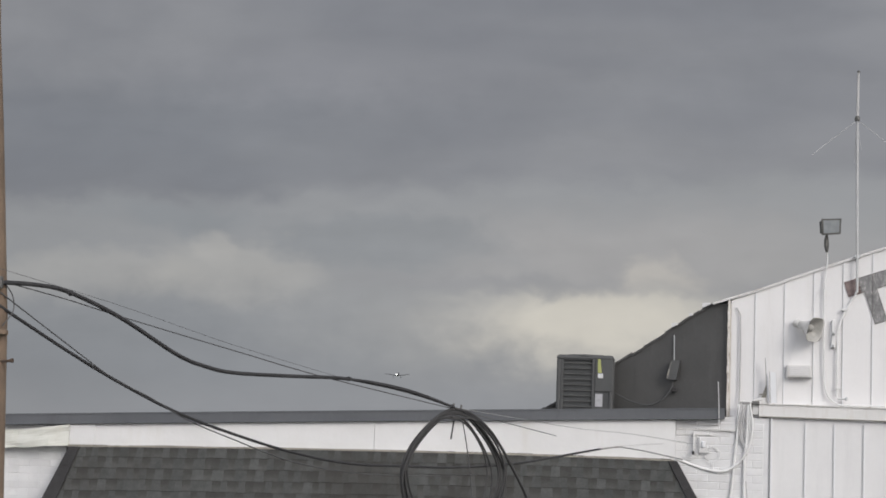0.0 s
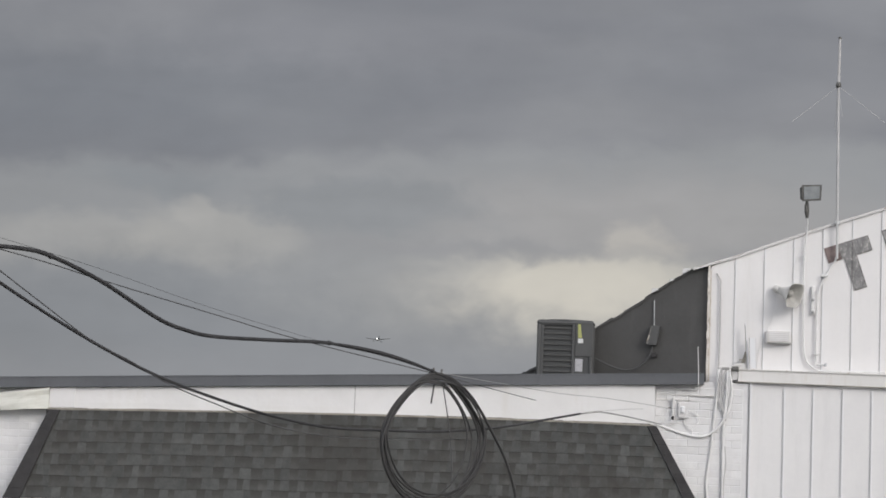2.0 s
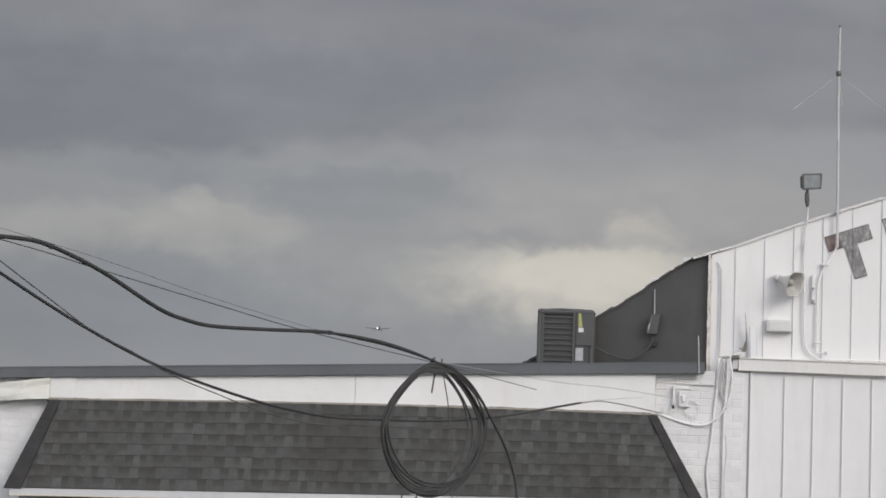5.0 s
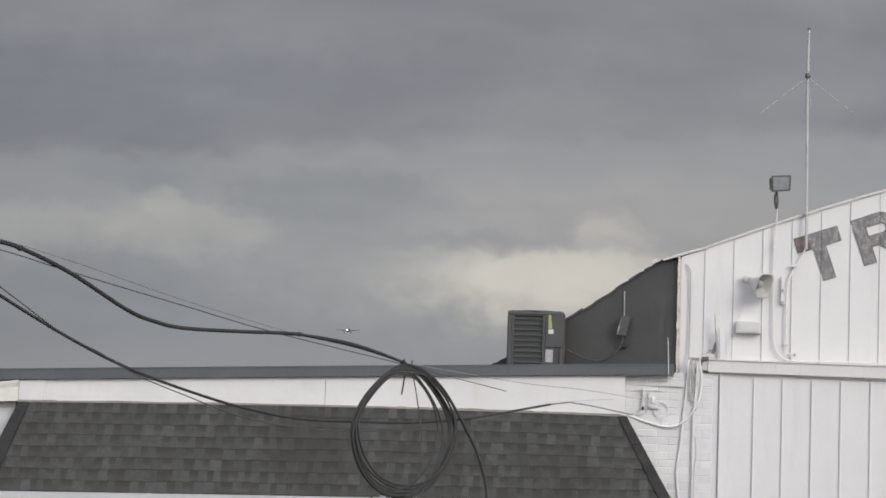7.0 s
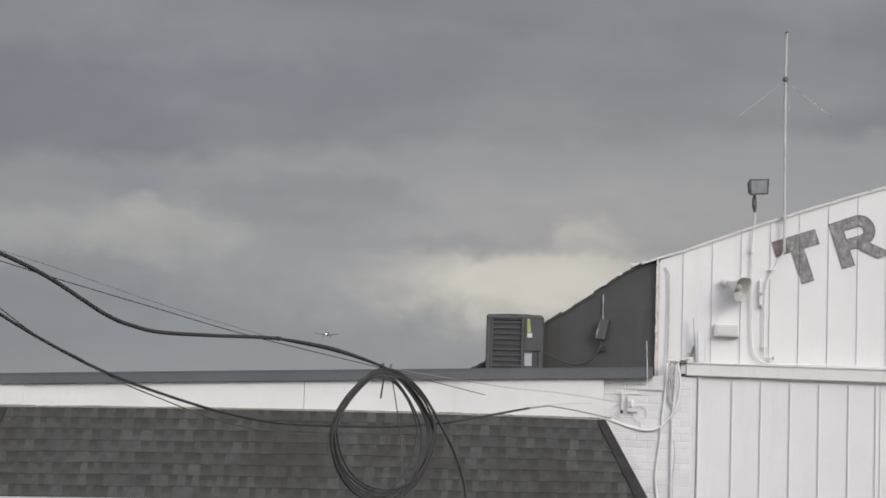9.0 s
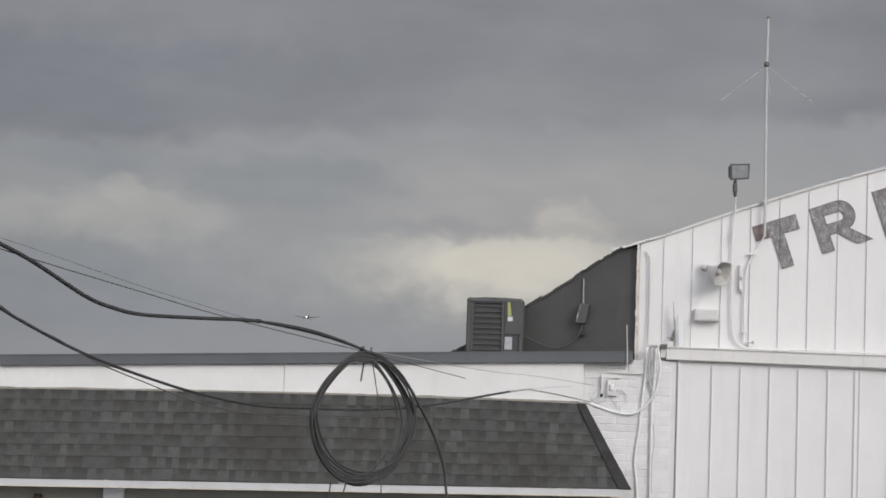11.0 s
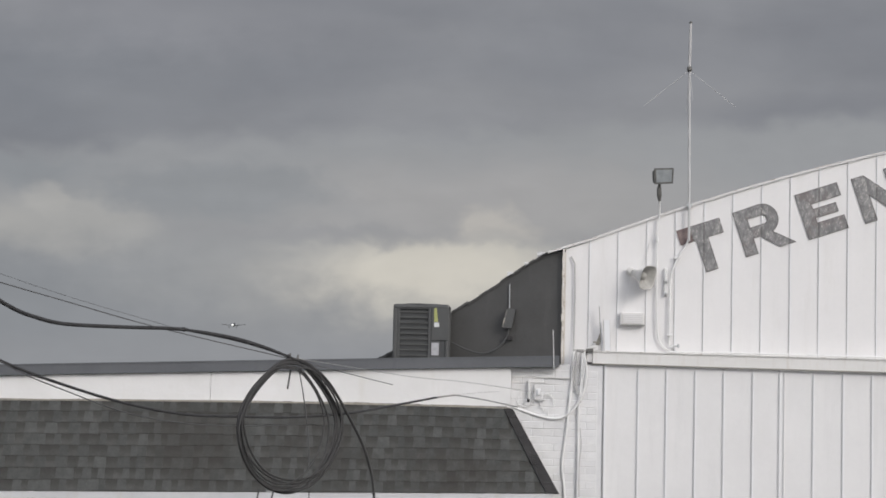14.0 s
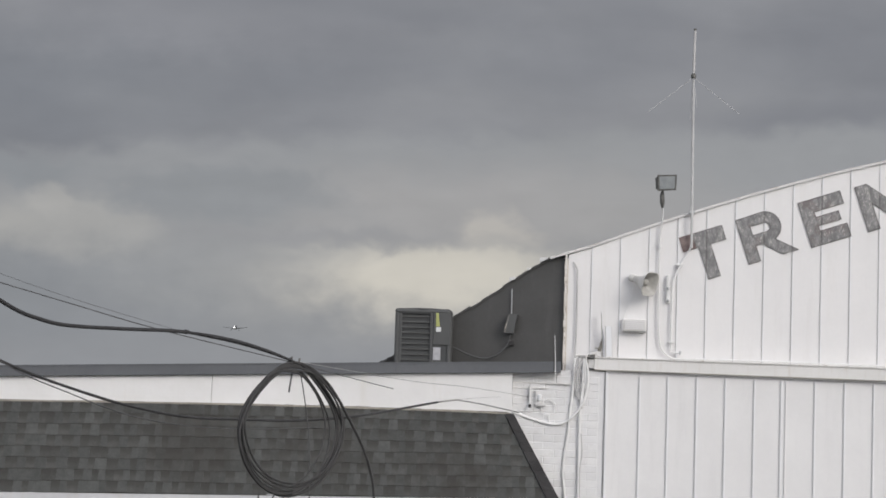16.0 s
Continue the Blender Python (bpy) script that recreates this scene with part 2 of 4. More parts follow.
# horn paint darkened to carry the shade inside the mouth
M_HORNSHADE = material("horn_inside_shade", (0.36, 0.355, 0.335), (0.46, 0.45, 0.43), 0.5, 0, 14, 60, 0.1)
M_FLOOD = material("floodlight_body", (0.12, 0.12, 0.115), (0.17, 0.165, 0.155), 0.5, 0.4, 9, 60, 0.1)
M_FLENS = material("floodlight_lens", (0.27, 0.29, 0.30), (0.36, 0.38, 0.39), 0.15, 0, 9, 60, 0.0)
M_ASPHALT = material("asphalt", (0.045, 0.045, 0.046), (0.065, 0.064, 0.063), 0.9, 0, 0.3, 40, 0.5)
M_GRASS = material("grass", (0.05, 0.075, 0.025), (0.08, 0.10, 0.04), 0.95, 0, 0.1, 8, 0.5)
M_PLANE = material("aircraft_paint", (0.03, 0.03, 0.033), (0.04, 0.04, 0.043), 0.4, 0, 0.5, 3, 0.0)


def letter_material(name, dark, light, flaked):
    """Faded grey-black sign paint, flaked and scratched through to pale metal."""
    m = bpy.data.materials.new(name)
    m.use_nodes = True
    t = m.node_tree
    bs = t.nodes["Principled BSDF"]
    geo = nd(t, "ShaderNodeNewGeometry")
    n1 = nd(t, "ShaderNodeTexNoise", Scale=10.0, Detail=7.0, Roughness=0.72, Distortion=0.5)
    n2 = nd(t, "ShaderNodeTexNoise", Scale=34.0, Detail=5.0, Roughness=0.75)
    n3 = nd(t, "ShaderNodeTexNoise", Scale=3.2, Detail=4.0, Roughness=0.6)
    mp = nd(t, "ShaderNodeMapping")
    mp.inputs["Rotation"].default_value = (0, radians(18), 0)
    mp.inputs["Scale"].default_value = (1.3, 1, 0.75)
    t.links.new(geo.outputs["Position"], mp.inputs[0])
    for n in (n1, n2):
        t.links.new(mp.outputs[0], n.inputs["Vector"])
    t.links.new(geo.outputs["Position"], n3.inputs["Vector"])
    col = mixcol(t, ramp(t, n1.outputs[0], [(0.36, 0.0), (0.64, 1.0)]), dark, light)
    col = mixcol(t, vmath(t, "MULTIPLY", ramp(t, n3.outputs[0], [(0.54, 0.0), (0.68, 1.0)]), 0.5), col, (0.19, 0.150, 0.145))
    # the letters are darker in a narrow line at each joint of the cladding
    sep = nd(t, "ShaderNodeSeparateXYZ")
    t.links.new(geo.outputs["Position"], sep.inputs[0])
    d = vmath(t, "FRACT", vmath(t, "ADD", vmath(t, "DIVIDE", vmath(t, "SUBTRACT", sep.outputs[0], 0.858), 0.3985), 0.5))
    d = vmath(t, "ABSOLUTE", vmath(t, "SUBTRACT", d, 0.5))
    col = mixcol(t, vmath(t, "MULTIPLY", ramp(t, d, [(0.012, 1.0), (0.045, 0.0)]), 0.75), col, (0.10, 0.097, 0.097))
    wear = ramp(t, vmath(t, "ADD", vmath(t, "MULTIPLY", n1.outputs[0], 0.35), vmath(t, "MULTIPLY", n2.outputs[0], 0.65)), [(0.535, 0.0), (0.60, 1.0)])
    col = mixcol(t, vmath(t, "MULTIPLY", wear, flaked), col, (0.56, 0.53, 0.50))
    t.links.new(col, bs.inputs["Base Color"])
    bs.inputs["Roughness"].default_value = 0.75
    return m


M_LETTER = letter_material("faded_sign_paint", (0.175, 0.174, 0.178), (0.290, 0.288, 0.290), 0.7)
M_LETTEREDGE = letter_material("sign_paint_edge", (0.125, 0.120, 0.120), (0.205, 0.200, 0.200), 0.55)


def glow(name, col, strength):
    m = bpy.data.materials.new(name)
    m.use_nodes = True
    bs = m.node_tree.nodes["Principled BSDF"]
    bs.inputs["Emission Color"].default_value = (*col, 1)
    bs.inputs["Emission Strength"].default_value = strength
    return m


M_LANDING = glow("landing_light_glow", (1, 1, 0.97), 2.0)

# ---------------------------------------------------------------- mesh helpers
BASE = {}


def thing(name, at, label, category, group="", kind=""):
    """An Empty at the base of a thing, tagged."""
    ob = new(name)
    ob.location = at
    ob.empty_display_size = 0.1
    BASE[ob.name] = Vector(at)
    return tagged(ob, label, category, group, kind)


def part(name, bm, mat, parent, label="", smooth=False):
    """Links a bmesh, built in world metres, as one mesh object under a thing or a part."""
    base = BASE[parent.name]
    bmesh.ops.translate(bm, verts=bm.verts, vec=-base)
    ob = mesh_object(name, bm, mat, smooth)
    ob.parent = parent
    BASE[ob.name] = base
    return tagged(ob, label)


def mesh_object(name, bm, mat, smooth=False):
    me = bpy.data.meshes.new(name)
    bmesh.ops.recalc_face_normals(bm, faces=bm.faces)
    for f in bm.faces:
        f.smooth = smooth
    bm.to_mesh(me)
    bm.free()
    me.materials.append(mat)
    return new(name, me)


def structure(name, bm, mat, label, category, kind="structure"):
    ob = mesh_object(name, bm, mat)
    BASE[ob.name] = Vector((0, 0, 0))
    return tagged(ob, label, category, kind=kind)


def box(x0, x1, y0, y1, z0, z1, bevel=0.0, bm=None):
    own = bmesh.new()
    bmesh.ops.create_cube(own, size=1)
    bmesh.ops.transform(own, matrix=Matrix.Translation(((x0 + x1) / 2, (y0 + y1) / 2, (z0 + z1) / 2)) @ Matrix.Diagonal((x1 - x0, y1 - y0, z1 - z0, 1)), verts=own.verts)
    if bevel:
        bmesh.ops.bevel(own, geom=own.edges[:], offset=bevel, segments=2, affect="EDGES", profile=0.5)
    if bm is None:
        return own
    join(bm, own)
    return bm


def join(bm, other):
    me = bpy.data.meshes.new("tmp")
    other.to_mesh(me)
    other.free()
    bm.from_mesh(me)
    bpy.data.meshes.remove(me)
    return bm


def prism(pts, y0, y1, bm=None):
    """An upright slab: outline (x, z) points between depths y0 and y1."""
    bm = bm or bmesh.new()
    a = [bm.verts.new((x, y0, z)) for x, z in pts]
    b = [bm.verts.new((x, y1, z)) for x, z in pts]
    bm.faces.new(a)
    bm.faces.new(b[::-1])
    for i in range(len(pts)):
        j = (i + 1) % len(pts)
        bm.faces.new((a[j], a[i], b[i], b[j]))
    return bm


def skin(front, back, bm=None):
    """A closed slab between two outlines of 3D points."""
    bm = bm or bmesh.new()
    a, b = [bm.verts.new(p) for p in front], [bm.verts.new(p) for p in back]
    bm.faces.new(a)
    bm.faces.new(b[::-1])
    for i in range(len(a)):
        j = (i + 1) % len(a)
        bm.faces.new((a[j], a[i], b[i], b[j]))
    return bm


def smooth_path(pts, n=8):
    """A Catmull-Rom line through a few points."""
    p = [Vector(q) for q in pts]
    p = [2 * p[0] - p[1]] + p + [2 * p[-1] - p[-2]]
    out = []
    for i in range(1, len(p) - 2):
        a, b, c, d = p[i - 1:i + 3]
        for k in range(n):
            s = k / n
            out.append(0.5 * ((2 * b) + (c - a) * s + (2 * a - 5 * b + 4 * c - d) * s * s + (3 * b - a - 3 * c + d) * s ** 3))
    return out + [p[-2]]


def tube(path, r, sides=8, bm=None, closed=False):
    """A round tube along a line of points; r is a number or one per point."""
    bm = bm or bmesh.new()
    path = [Vector(q) for q in path]
    rings = []
    n = len(path)
    for i, q in enumerate(path):
        a, b = (path[(i - 1) % n], path[(i + 1) % n]) if closed else (path[max(i - 1, 0)], path[min(i + 1, n - 1)])
        d = (b - a).normalized()
        side = d.cross(Vector((0.31, 0.9, 0.27))).normalized()
        up = side.cross(d)
        rr = r[i] if isinstance(r, (list, tuple)) else r
        rings.append([bm.verts.new(q + rr * (math.cos(k) * side + math.sin(k) * up)) for k in [2 * math.pi * j / sides for j in range(sides)]])
    for i in range(n if closed else n - 1):
        a, b = rings[i], rings[(i + 1) % n]
        for j in range(sides):
            k = (j + 1) % sides
            bm.faces.new((a[j], a[k], b[k], b[j]))
    if not closed:
        bm.faces.new(rings[0][::-1])
        bm.faces.new(rings[-1])
    return bm


def lathe(profile, m, segs=20, bm=None):
    """Turns (radius, height) points round the local z axis, placed by m."""
    bm = bm or bmesh.new()
    rings = []
    for r, h in profile:
        rings.append([bm.verts.new(m @ Vector((max(r, 0.0005) * math.cos(k), max(r, 0.0005) * math.sin(k), h))) for k in [2 * math.pi * j / segs for j in range(segs)]])
    for a, b in zip(rings, rings[1:]):
        for j in range(segs):
            k = (j + 1) % segs
            bm.faces.new((a[j], a[k], b[k], b[j]))
    bm.faces.new(rings[0][::-1])
    bm.faces.new(rings[-1])
    return bm


# ---------------------------------------------------------------- ground
g = bmesh.new()
bmesh.ops.create_grid(g, x_segments=40, y_segments=40, size=2500)
structure("ground", g, M_GRASS, "flat mown grass field reaching to the horizon", "ground")
structure("pavement", box(-45, 60, -20, 75, -0.25, 0.02), M_ASPHALT, "worn dark asphalt apron in front of the hangar", "apron")

# ---------------------------------------------------------------- hangar
FACE_Y = 28.0
X_LEFT = 0.5


def arch(x):
    """Height of the hangar's bowed roof edge."""
    s = x - 0.3
    return 5.945 + 0.4197 * s - 0.019 * s * s + 0.06 * math.exp(-max(s, 0.0) / 0.25)


RIB_X = [0.858 + 0.3985 * i for i in range(72)]
hangar_top = [x for x in RIB_X if x < 21.9]

hangar = thing("hangar", (11, 40, 0), "large white metal-clad hangar with a bowed roof and grey painted letters", "hangar", kind="structure")
# frame wall behind the cladding
pts = [(X_LEFT, 0.0), (22.1, 0.0)] + [(22.1 - 21.6 * i / 30, arch(22.1 - 21.6 * i / 30) - 0.06) for i in range(31)]
part("wall", prism(pts[:1] + pts[1:], FACE_Y + 0.03, FACE_Y + 0.22), M_PANEL, hangar)
# bowed roof shell
bm = bmesh.new()
xs = [0.28 + 22.0 * i / 40 for i in range(41)]
for ya, yb, dz in ((27.955, 60.0, 0.0),):
    top = [(x, arch(x) + 0.012) for x in xs]
    low = [(x, arch(x) - 0.02) for x in reversed(xs)]
    prism(top + low, ya, yb, bm)
part("roof", bm, M_PANEL, hangar, "thin white bowed roof edge")
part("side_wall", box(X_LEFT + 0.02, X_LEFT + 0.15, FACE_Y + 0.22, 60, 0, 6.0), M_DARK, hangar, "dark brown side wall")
part("side_wall", box(21.95, 22.1, FACE_Y + 0.22, 60, 0, 6.0), M_PANEL, hangar)
part("back_wall", prism(pts, 59.8, 60.0), M_PANEL, hangar)
# eave flashing along the bowed edge
path = [(0.3 + 21.7 * i / 60, 27.955, arch(0.3 + 21.7 * i / 60) + 0.004) for i in range(61)]
part("flashing", tube(path, 0.0065, 6), M_LIP, hangar, "weathered pale edge flashing")

edges = [X_LEFT + 0.03] + hangar_top[:28]
for a, b in zip(edges, edges[1:]):
    n = 3
    top = [(a + 0.004 + (b - a - 0.008) * i / n, arch(a + (b - a) * i / n) - 0.022) for i in range(n, -1, -1)]
    part("panel", prism([(a + 0.004, 4.42), (b - 0.004, 4.42)] + top, FACE_Y - 0.006 - random.random() * 0.004, FACE_Y + 0.02), M_PANEL, hangar)
# each rib's shade is a painted grey line, its highlight a whiter strip
for x in edges[1:]:
    part("joint", prism([(x - 0.007, 4.5), (x + 0.002, 4.5), (x + 0.002, arch(x) - 0.022), (x - 0.007, arch(x) - 0.027)], FACE_Y - 0.018, FACE_Y - 0.004), M_MIDGREY, hangar, "grey line painted as the rib's shade")
    part("rib", prism([(x + 0.0025, 4.5), (x + 0.016, 4.5), (x + 0.016, arch(x) - 0.018), (x + 0.0025, arch(x) - 0.022)], FACE_Y - 0.021, FACE_Y - 0.004), M_TRIM, hangar)
# rusty corner trim
bm = bmesh.new()
for i in range(16):
    z = 4.42 + 1.62 * i / 16
    box(X_LEFT - 0.014 + random.uniform(-0.005, 0.005), X_LEFT + 0.018, 27.96, 28.05, z, z + 1.62 / 16 - random.uniform(-0.004, 0.004), 0, bm)
part("corner_trim", bm, M_RUST, hangar, "rusted flaking corner trim")
part("corner_bead", box(X_LEFT + 0.0185, X_LEFT + 0.030, 27.972, 28.02, 4.44, 5.98), M_TAN, hangar, "tan stained corner bead")

# door header and sliding doors
header = thing("door_header", (3, 27.7, 4.4), "long white boxed header over sliding hangar doors", "door header", kind="structure")
part("cover", prism([(0.924, 4.445), (0.924, 4.609), (16.0, 4.50), (16.0, 4.325)], 27.785, 27.99), M_HEAD, header)
part("lip", prism([(0.91, 4.607), (0.91, 4.622), (16.0, 4.513), (16.0, 4.498)], 27.765, 27.99), M_LIP, header)
part("end_cap", box(0.838, 0.922, 27.80, 27.98, 4.462, 4.606, 0.008), M_RIB, header, "grey shaded end piece")
part("end_strap", box(0.829, 0.838, 27.81, 27.97, 4.50, 4.625, 0.003), M_RUSTY, header, "rusty strap")
part("lower_edge", prism([(0.926, 4.436), (0.926, 4.447), (16, 4.327), (16, 4.316)], 27.780, 27.81), M_DRIP, header, "rust-stained lower edge")
part("track", prism([(2.19, 4.411), (2.23, 4.406), (16, 4.296), (16, 4.322), (2.19, 4.425)], 27.815, 27.826), M_DOOR, header, "white painted track cover")


def sliding_door(x0, widths, y, n):
    d = thing("door_%d" % n, (x0, y, 0.05), "white ribbed metal sliding hangar door, closed", "door", "sliding hangar doors", "structure")
    x = x0
    for i, w in enumerate(widths):
        part("panel", box(x + 0.003, x + w - 0.003, y + random.random() * 0.004, y + 0.05, 0.06, 4.442), M_DOOR, d)
        if i:
            # rib shade painted as a grey line, with a whiter rib as highlight
            part("joint", box(x - 0.010, x + 0.001, y - 0.012, y + 0.002, 0.06, 4.36), M_DOORSHADE, d, "grey line painted as the rib's shade")
            part("rib", box(x + 0.001, x + 0.017, y - 0.018, y + 0.002, 0.06, 4.36, 0.003), M_TRIM, d)
        x += w
    part("stile", box(x0 - 0.006, x0 + 0.012, y - 0.026, y - 0.001, 0.06, 4.38, 0.003), M_DOOR, d)
    return d


# the first, grey strip is the shadow line beside the white jamb, painted in
part("jamb", box(1.079, 1.089, 27.81, 27.98, 0.0, 4.43), M_MIDGREY, hangar)
part("jamb", box(1.092, 1.112, 27.80, 27.98, 0.0, 4.43), M_TRIM, hangar)
sliding_door(1.112, [0.443, 0.39, 0.398, 0.393, 0.400, 0.368, 0.066], 27.85, 1)
sliding_door(3.572, [0.396, 0.408, 0.398] + [0.398] * 6, 27.86, 2)
sliding_door(7.163, [0.398] * 9, 27.85, 3)

# painted letters
LET_A = radians(18.5)


def letter(sign, ox, oz, loops):
    """One painted letter from its closed outlines (u, v): faded inside, with a darker line of paint left round the edge."""
    bm = bmesh.new()
    c, s = math.cos(LET_A), math.sin(LET_A)
    for loop in loops:
        vs = [bm.verts.new((ox + c * u - s * v, FACE_Y - 0.0225, oz + s * u + c * v)) for u, v in loop]
        for a, b in zip(vs, vs[1:] + vs[:1]):
            bm.edges.new((a, b))
    bmesh.ops.triangle_fill(bm, use_beauty=True, use_dissolve=False, edges=bm.edges[:])
    rim = bmesh.ops.inset_region(bm, faces=bm.faces[:], thickness=0.015, use_boundary=True, use_even_offset=True)["faces"]
    for f in rim:
        f.material_index = 1
    back = bmesh.ops.extrude_face_region(bm, geom=bm.faces[:])["geom"]
    bmesh.ops.translate(bm, verts=[v for v in back if isinstance(v, bmesh.types.BMVert)], vec=(0, 0.0175, 0))
    ob = part("letter", bm, M_LETTER, sign)
    ob.data.materials.append(M_LETTEREDGE)
    return ob


sign = thing("painted_sign", (3.6, 27.97, 5.8), "faded grey block letters TREN painted across white ribbed cladding", "sign")
H = 0.66
so, co_ = math.sin(LET_A), math.cos(LET_A)
letter(sign, 2.062 + so * H, 6.326 - co_ * H, [[(0.19, 0.445), (0.225, 0.445), (0.225, -0.02), (0.405, -0.02), (0.405, 0.445), (0.63, 0.445), (0.63, H), (0.19, H)]])
part("rust_patch", prism([(2.062 + so * H + co_ * a - so * b, 6.326 - co_ * H + so * a + co_ * b) for a, b in ((0, 0.445), (0.188, 0.445), (0.188, H), (0, H))], FACE_Y - 0.0225, FACE_Y - 0.005), M_REDPATCH, sign, "reddish-brown rusted arm of the letter T")
bowl = [(0.38 + 0.22 * math.cos(radians(a)), 0.44 + 0.22 * math.sin(radians(a))) for a in range(-66, 91, 12)]
eye = [(0.38 + 0.06 * math.cos(radians(a)), 0.44 + 0.06 * math.sin(radians(a))) for a in range(-90, 91, 30)]
letter(sign, 3.045, 5.975, [[(0, 0), (0.18, 0), (0.18, 0.22), (0.27, 0.22), (0.50, 0.0), (0.735, 0.0)] + bowl + [(0, H - 0.01)], [(0.18, 0.38)] + eye + [(0.18, 0.50)]])
letter(sign, 3.912, 6.232, [[(0, 0), (0.58, 0), (0.58, 0.20), (0.19, 0.20), (0.19, 0.265), (0.52, 0.265), (0.52, 0.40), (0.19, 0.40), (0.19, 0.47), (0.62, 0.47), (0.62, H), (0, H)]])
letter(sign, 4.693, 6.474, [[(0, 0), (0.18, 0), (0.18, 0.36), (0.47, 0.0), (0.65, 0.0), (0.65, H), (0.47, H), (0.47, 0.30), (0.18, H), (0, H)]])

# ---------------------------------------------------------------- brown lean-to
lean = thing("lean_to", (-0.8, 31, 4.0), "dark brown ribbed metal lean-to wall under a ragged sloping roof edge", "lean-to", kind="structure")


def lean_z(x):
    return 6.032 + 0.650 * (x - 0.30)



def ly(x, off=0.0):
    """Depth of the brown wall, which runs back from the hangar's corner."""
    return 28.03 + 0.24 * (0.5 - x) + off


def lean_slab(x0, x1, z0a, z0b, z1a, z1b, front, back, bm=None):
    return skin([(x0, ly(x0, front), z0a), (x1, ly(x1, front), z0b), (x1, ly(x1, front), z1b), (x0, ly(x0, front), z1a)],
                [(x0, ly(x0, back), z0a), (x1, ly(x1, back), z0b), (x1, ly(x1, back), z1b), (x0, ly(x0, back), z1a)], bm)


part("wall", lean_slab(-2.45, 0.27, 4.0, 4.0, lean_z(-2.45) - 0.02, lean_z(0.27) - 0.02, 0.0, 0.1), M_DARK, lean)
part("wall", lean_slab(0.27, 0.515, 4.0, 4.0, lean_z(0.27) - 0.02, 6.0, 0.0, 0.1), M_DARK, lean)
for x, w in ((-1.93, 0.010), (-1.53, 0.008), (-1.02, 0.014), (-0.79, 0.006), (-0.13, 0.022), (0.06, 0.008), (0.33, 0.007)):
    part("seam", lean_slab(x - w, x + w, 4.05, 4.05, lean_z(x) - 0.05, lean_z(x) - 0.05, -0.005, -0.001), M_DARK, lean)
bm = bmesh.new()
x = -2.6
while x < 0.20:
    w = random.uniform(0.10, 0.24)
    d = random.uniform(-0.022, 0.012)
    lean_slab(x, x + w, lean_z(x) - 0.03 + d, lean_z(x + w) - 0.03 + d, lean_z(x) + 0.006 + d, lean_z(x + w) + 0.004 + d + random.uniform(-0.006, 0.006), -0.03 + random.random() * 0.02, 9.0, bm)
    x += w
part("roof", bm, M_DARK, lean, "ragged dark sheet roof")
for x, w, h in ((-0.29, 0.09, 0.010), (-0.05, 0.06, 0.006), (0.13, 0.11, 0.006)):
    part("flashing", lean_slab(x, x + w, lean_z(x) + 0.008, lean_z(x + w) - 0.01, lean_z(x + w) + h, lean_z(x + w) + 0.012, -0.06, 0.15), M_FASCIA, lean, "loose scrap of white flashing")

# ---------------------------------------------------------------- low brick building


def fy(x, off=0.0):
    """Depth of the low building's front at x."""
    return 27.706 + 0.0524 * x + off


def cop(x):
    return 4.515 + 0.0365 * x - 0.00028 * x * x


def fas(x):
    return 3.824 - 0.0035 * max(0.0, -x - 2.5) ** 1.75 - 0.012 * max(0.0, x + 1.2)


def eave(x):
    return 2.666 + 0.0173 * (x - 0.46)


def strip(xs, ytop, zt, zb, thick, lean_out=0.0):
    """A long slab following the front; zt and zb are functions of x."""
    bm = bmesh.new()
    for i in range(len(xs) - 1):
        a, b = xs[i], xs[i + 1]
        skin([(a, fy(a, ytop - lean_out), zb(a)), (b, fy(b, ytop - lean_out), zb(b)), (b, fy(b, ytop), zt(b)), (a, fy(a, ytop), zt(a))],
             [(a, fy(a, ytop + thick), zb(a)), (b, fy(b, ytop + thick), zb(b)), (b, fy(b, ytop + thick), zt(b)), (a, fy(a, ytop + thick), zt(a))], bm)
    bmesh.ops.remove_doubles(bm, verts=bm.verts, dist=0.0005)
    return bm


lowb = thing("brick_building", (-6, 30, 0), "low white painted brick building with flat roof and grey coping", "building", kind="structure")
XS = [-15.0 + 15.46 * i / 20 for i in range(21)]
part("wall", strip(XS + [1.075], 0.07, lambda x: cop(x) - 0.1 if x < 0.3 else 4.42, lambda x: 0.0, 0.25), M_MORTAR, lowb, "painted masonry wall")
part("coping", strip(XS, -0.12, cop, lambda x: cop(x) - 0.146, 0.30), M_COPING, lowb, "smooth dark grey metal coping")
part("coping_lip", strip(XS, -0.128, lambda x: cop(x) + 0.006, lambda x: cop(x) - 0.012, 0.05), M_COPING, lowb)
part("roof", skin([(-15, fy(-15, 0.18), cop(-15) - 0.30), (0.5, fy(0.5, 0.18), cop(0.5) - 0.30), (0.5, 35, cop(0.5) - 0.30), (-15, 35, cop(-15) - 0.30)],
                  [(-15, fy(-15, 0.18), cop(-15) - 0.45), (0.5, fy(0.5, 0.18), cop(0.5) - 0.45), (0.5, 35, cop(0.5) - 0.45), (-15, 35, cop(-15) - 0.45)]), M_ROOF, lowb, "dark flat roof membrane")
part("back_wall", box(-15, 0.49, 34.8, 35.0, 0, 3.7), M_BRICK, lowb)
part("side_wall", box(-15.2, -15.0, 26.95, 35.0, 0, 3.6), M_BRICK, lowb)


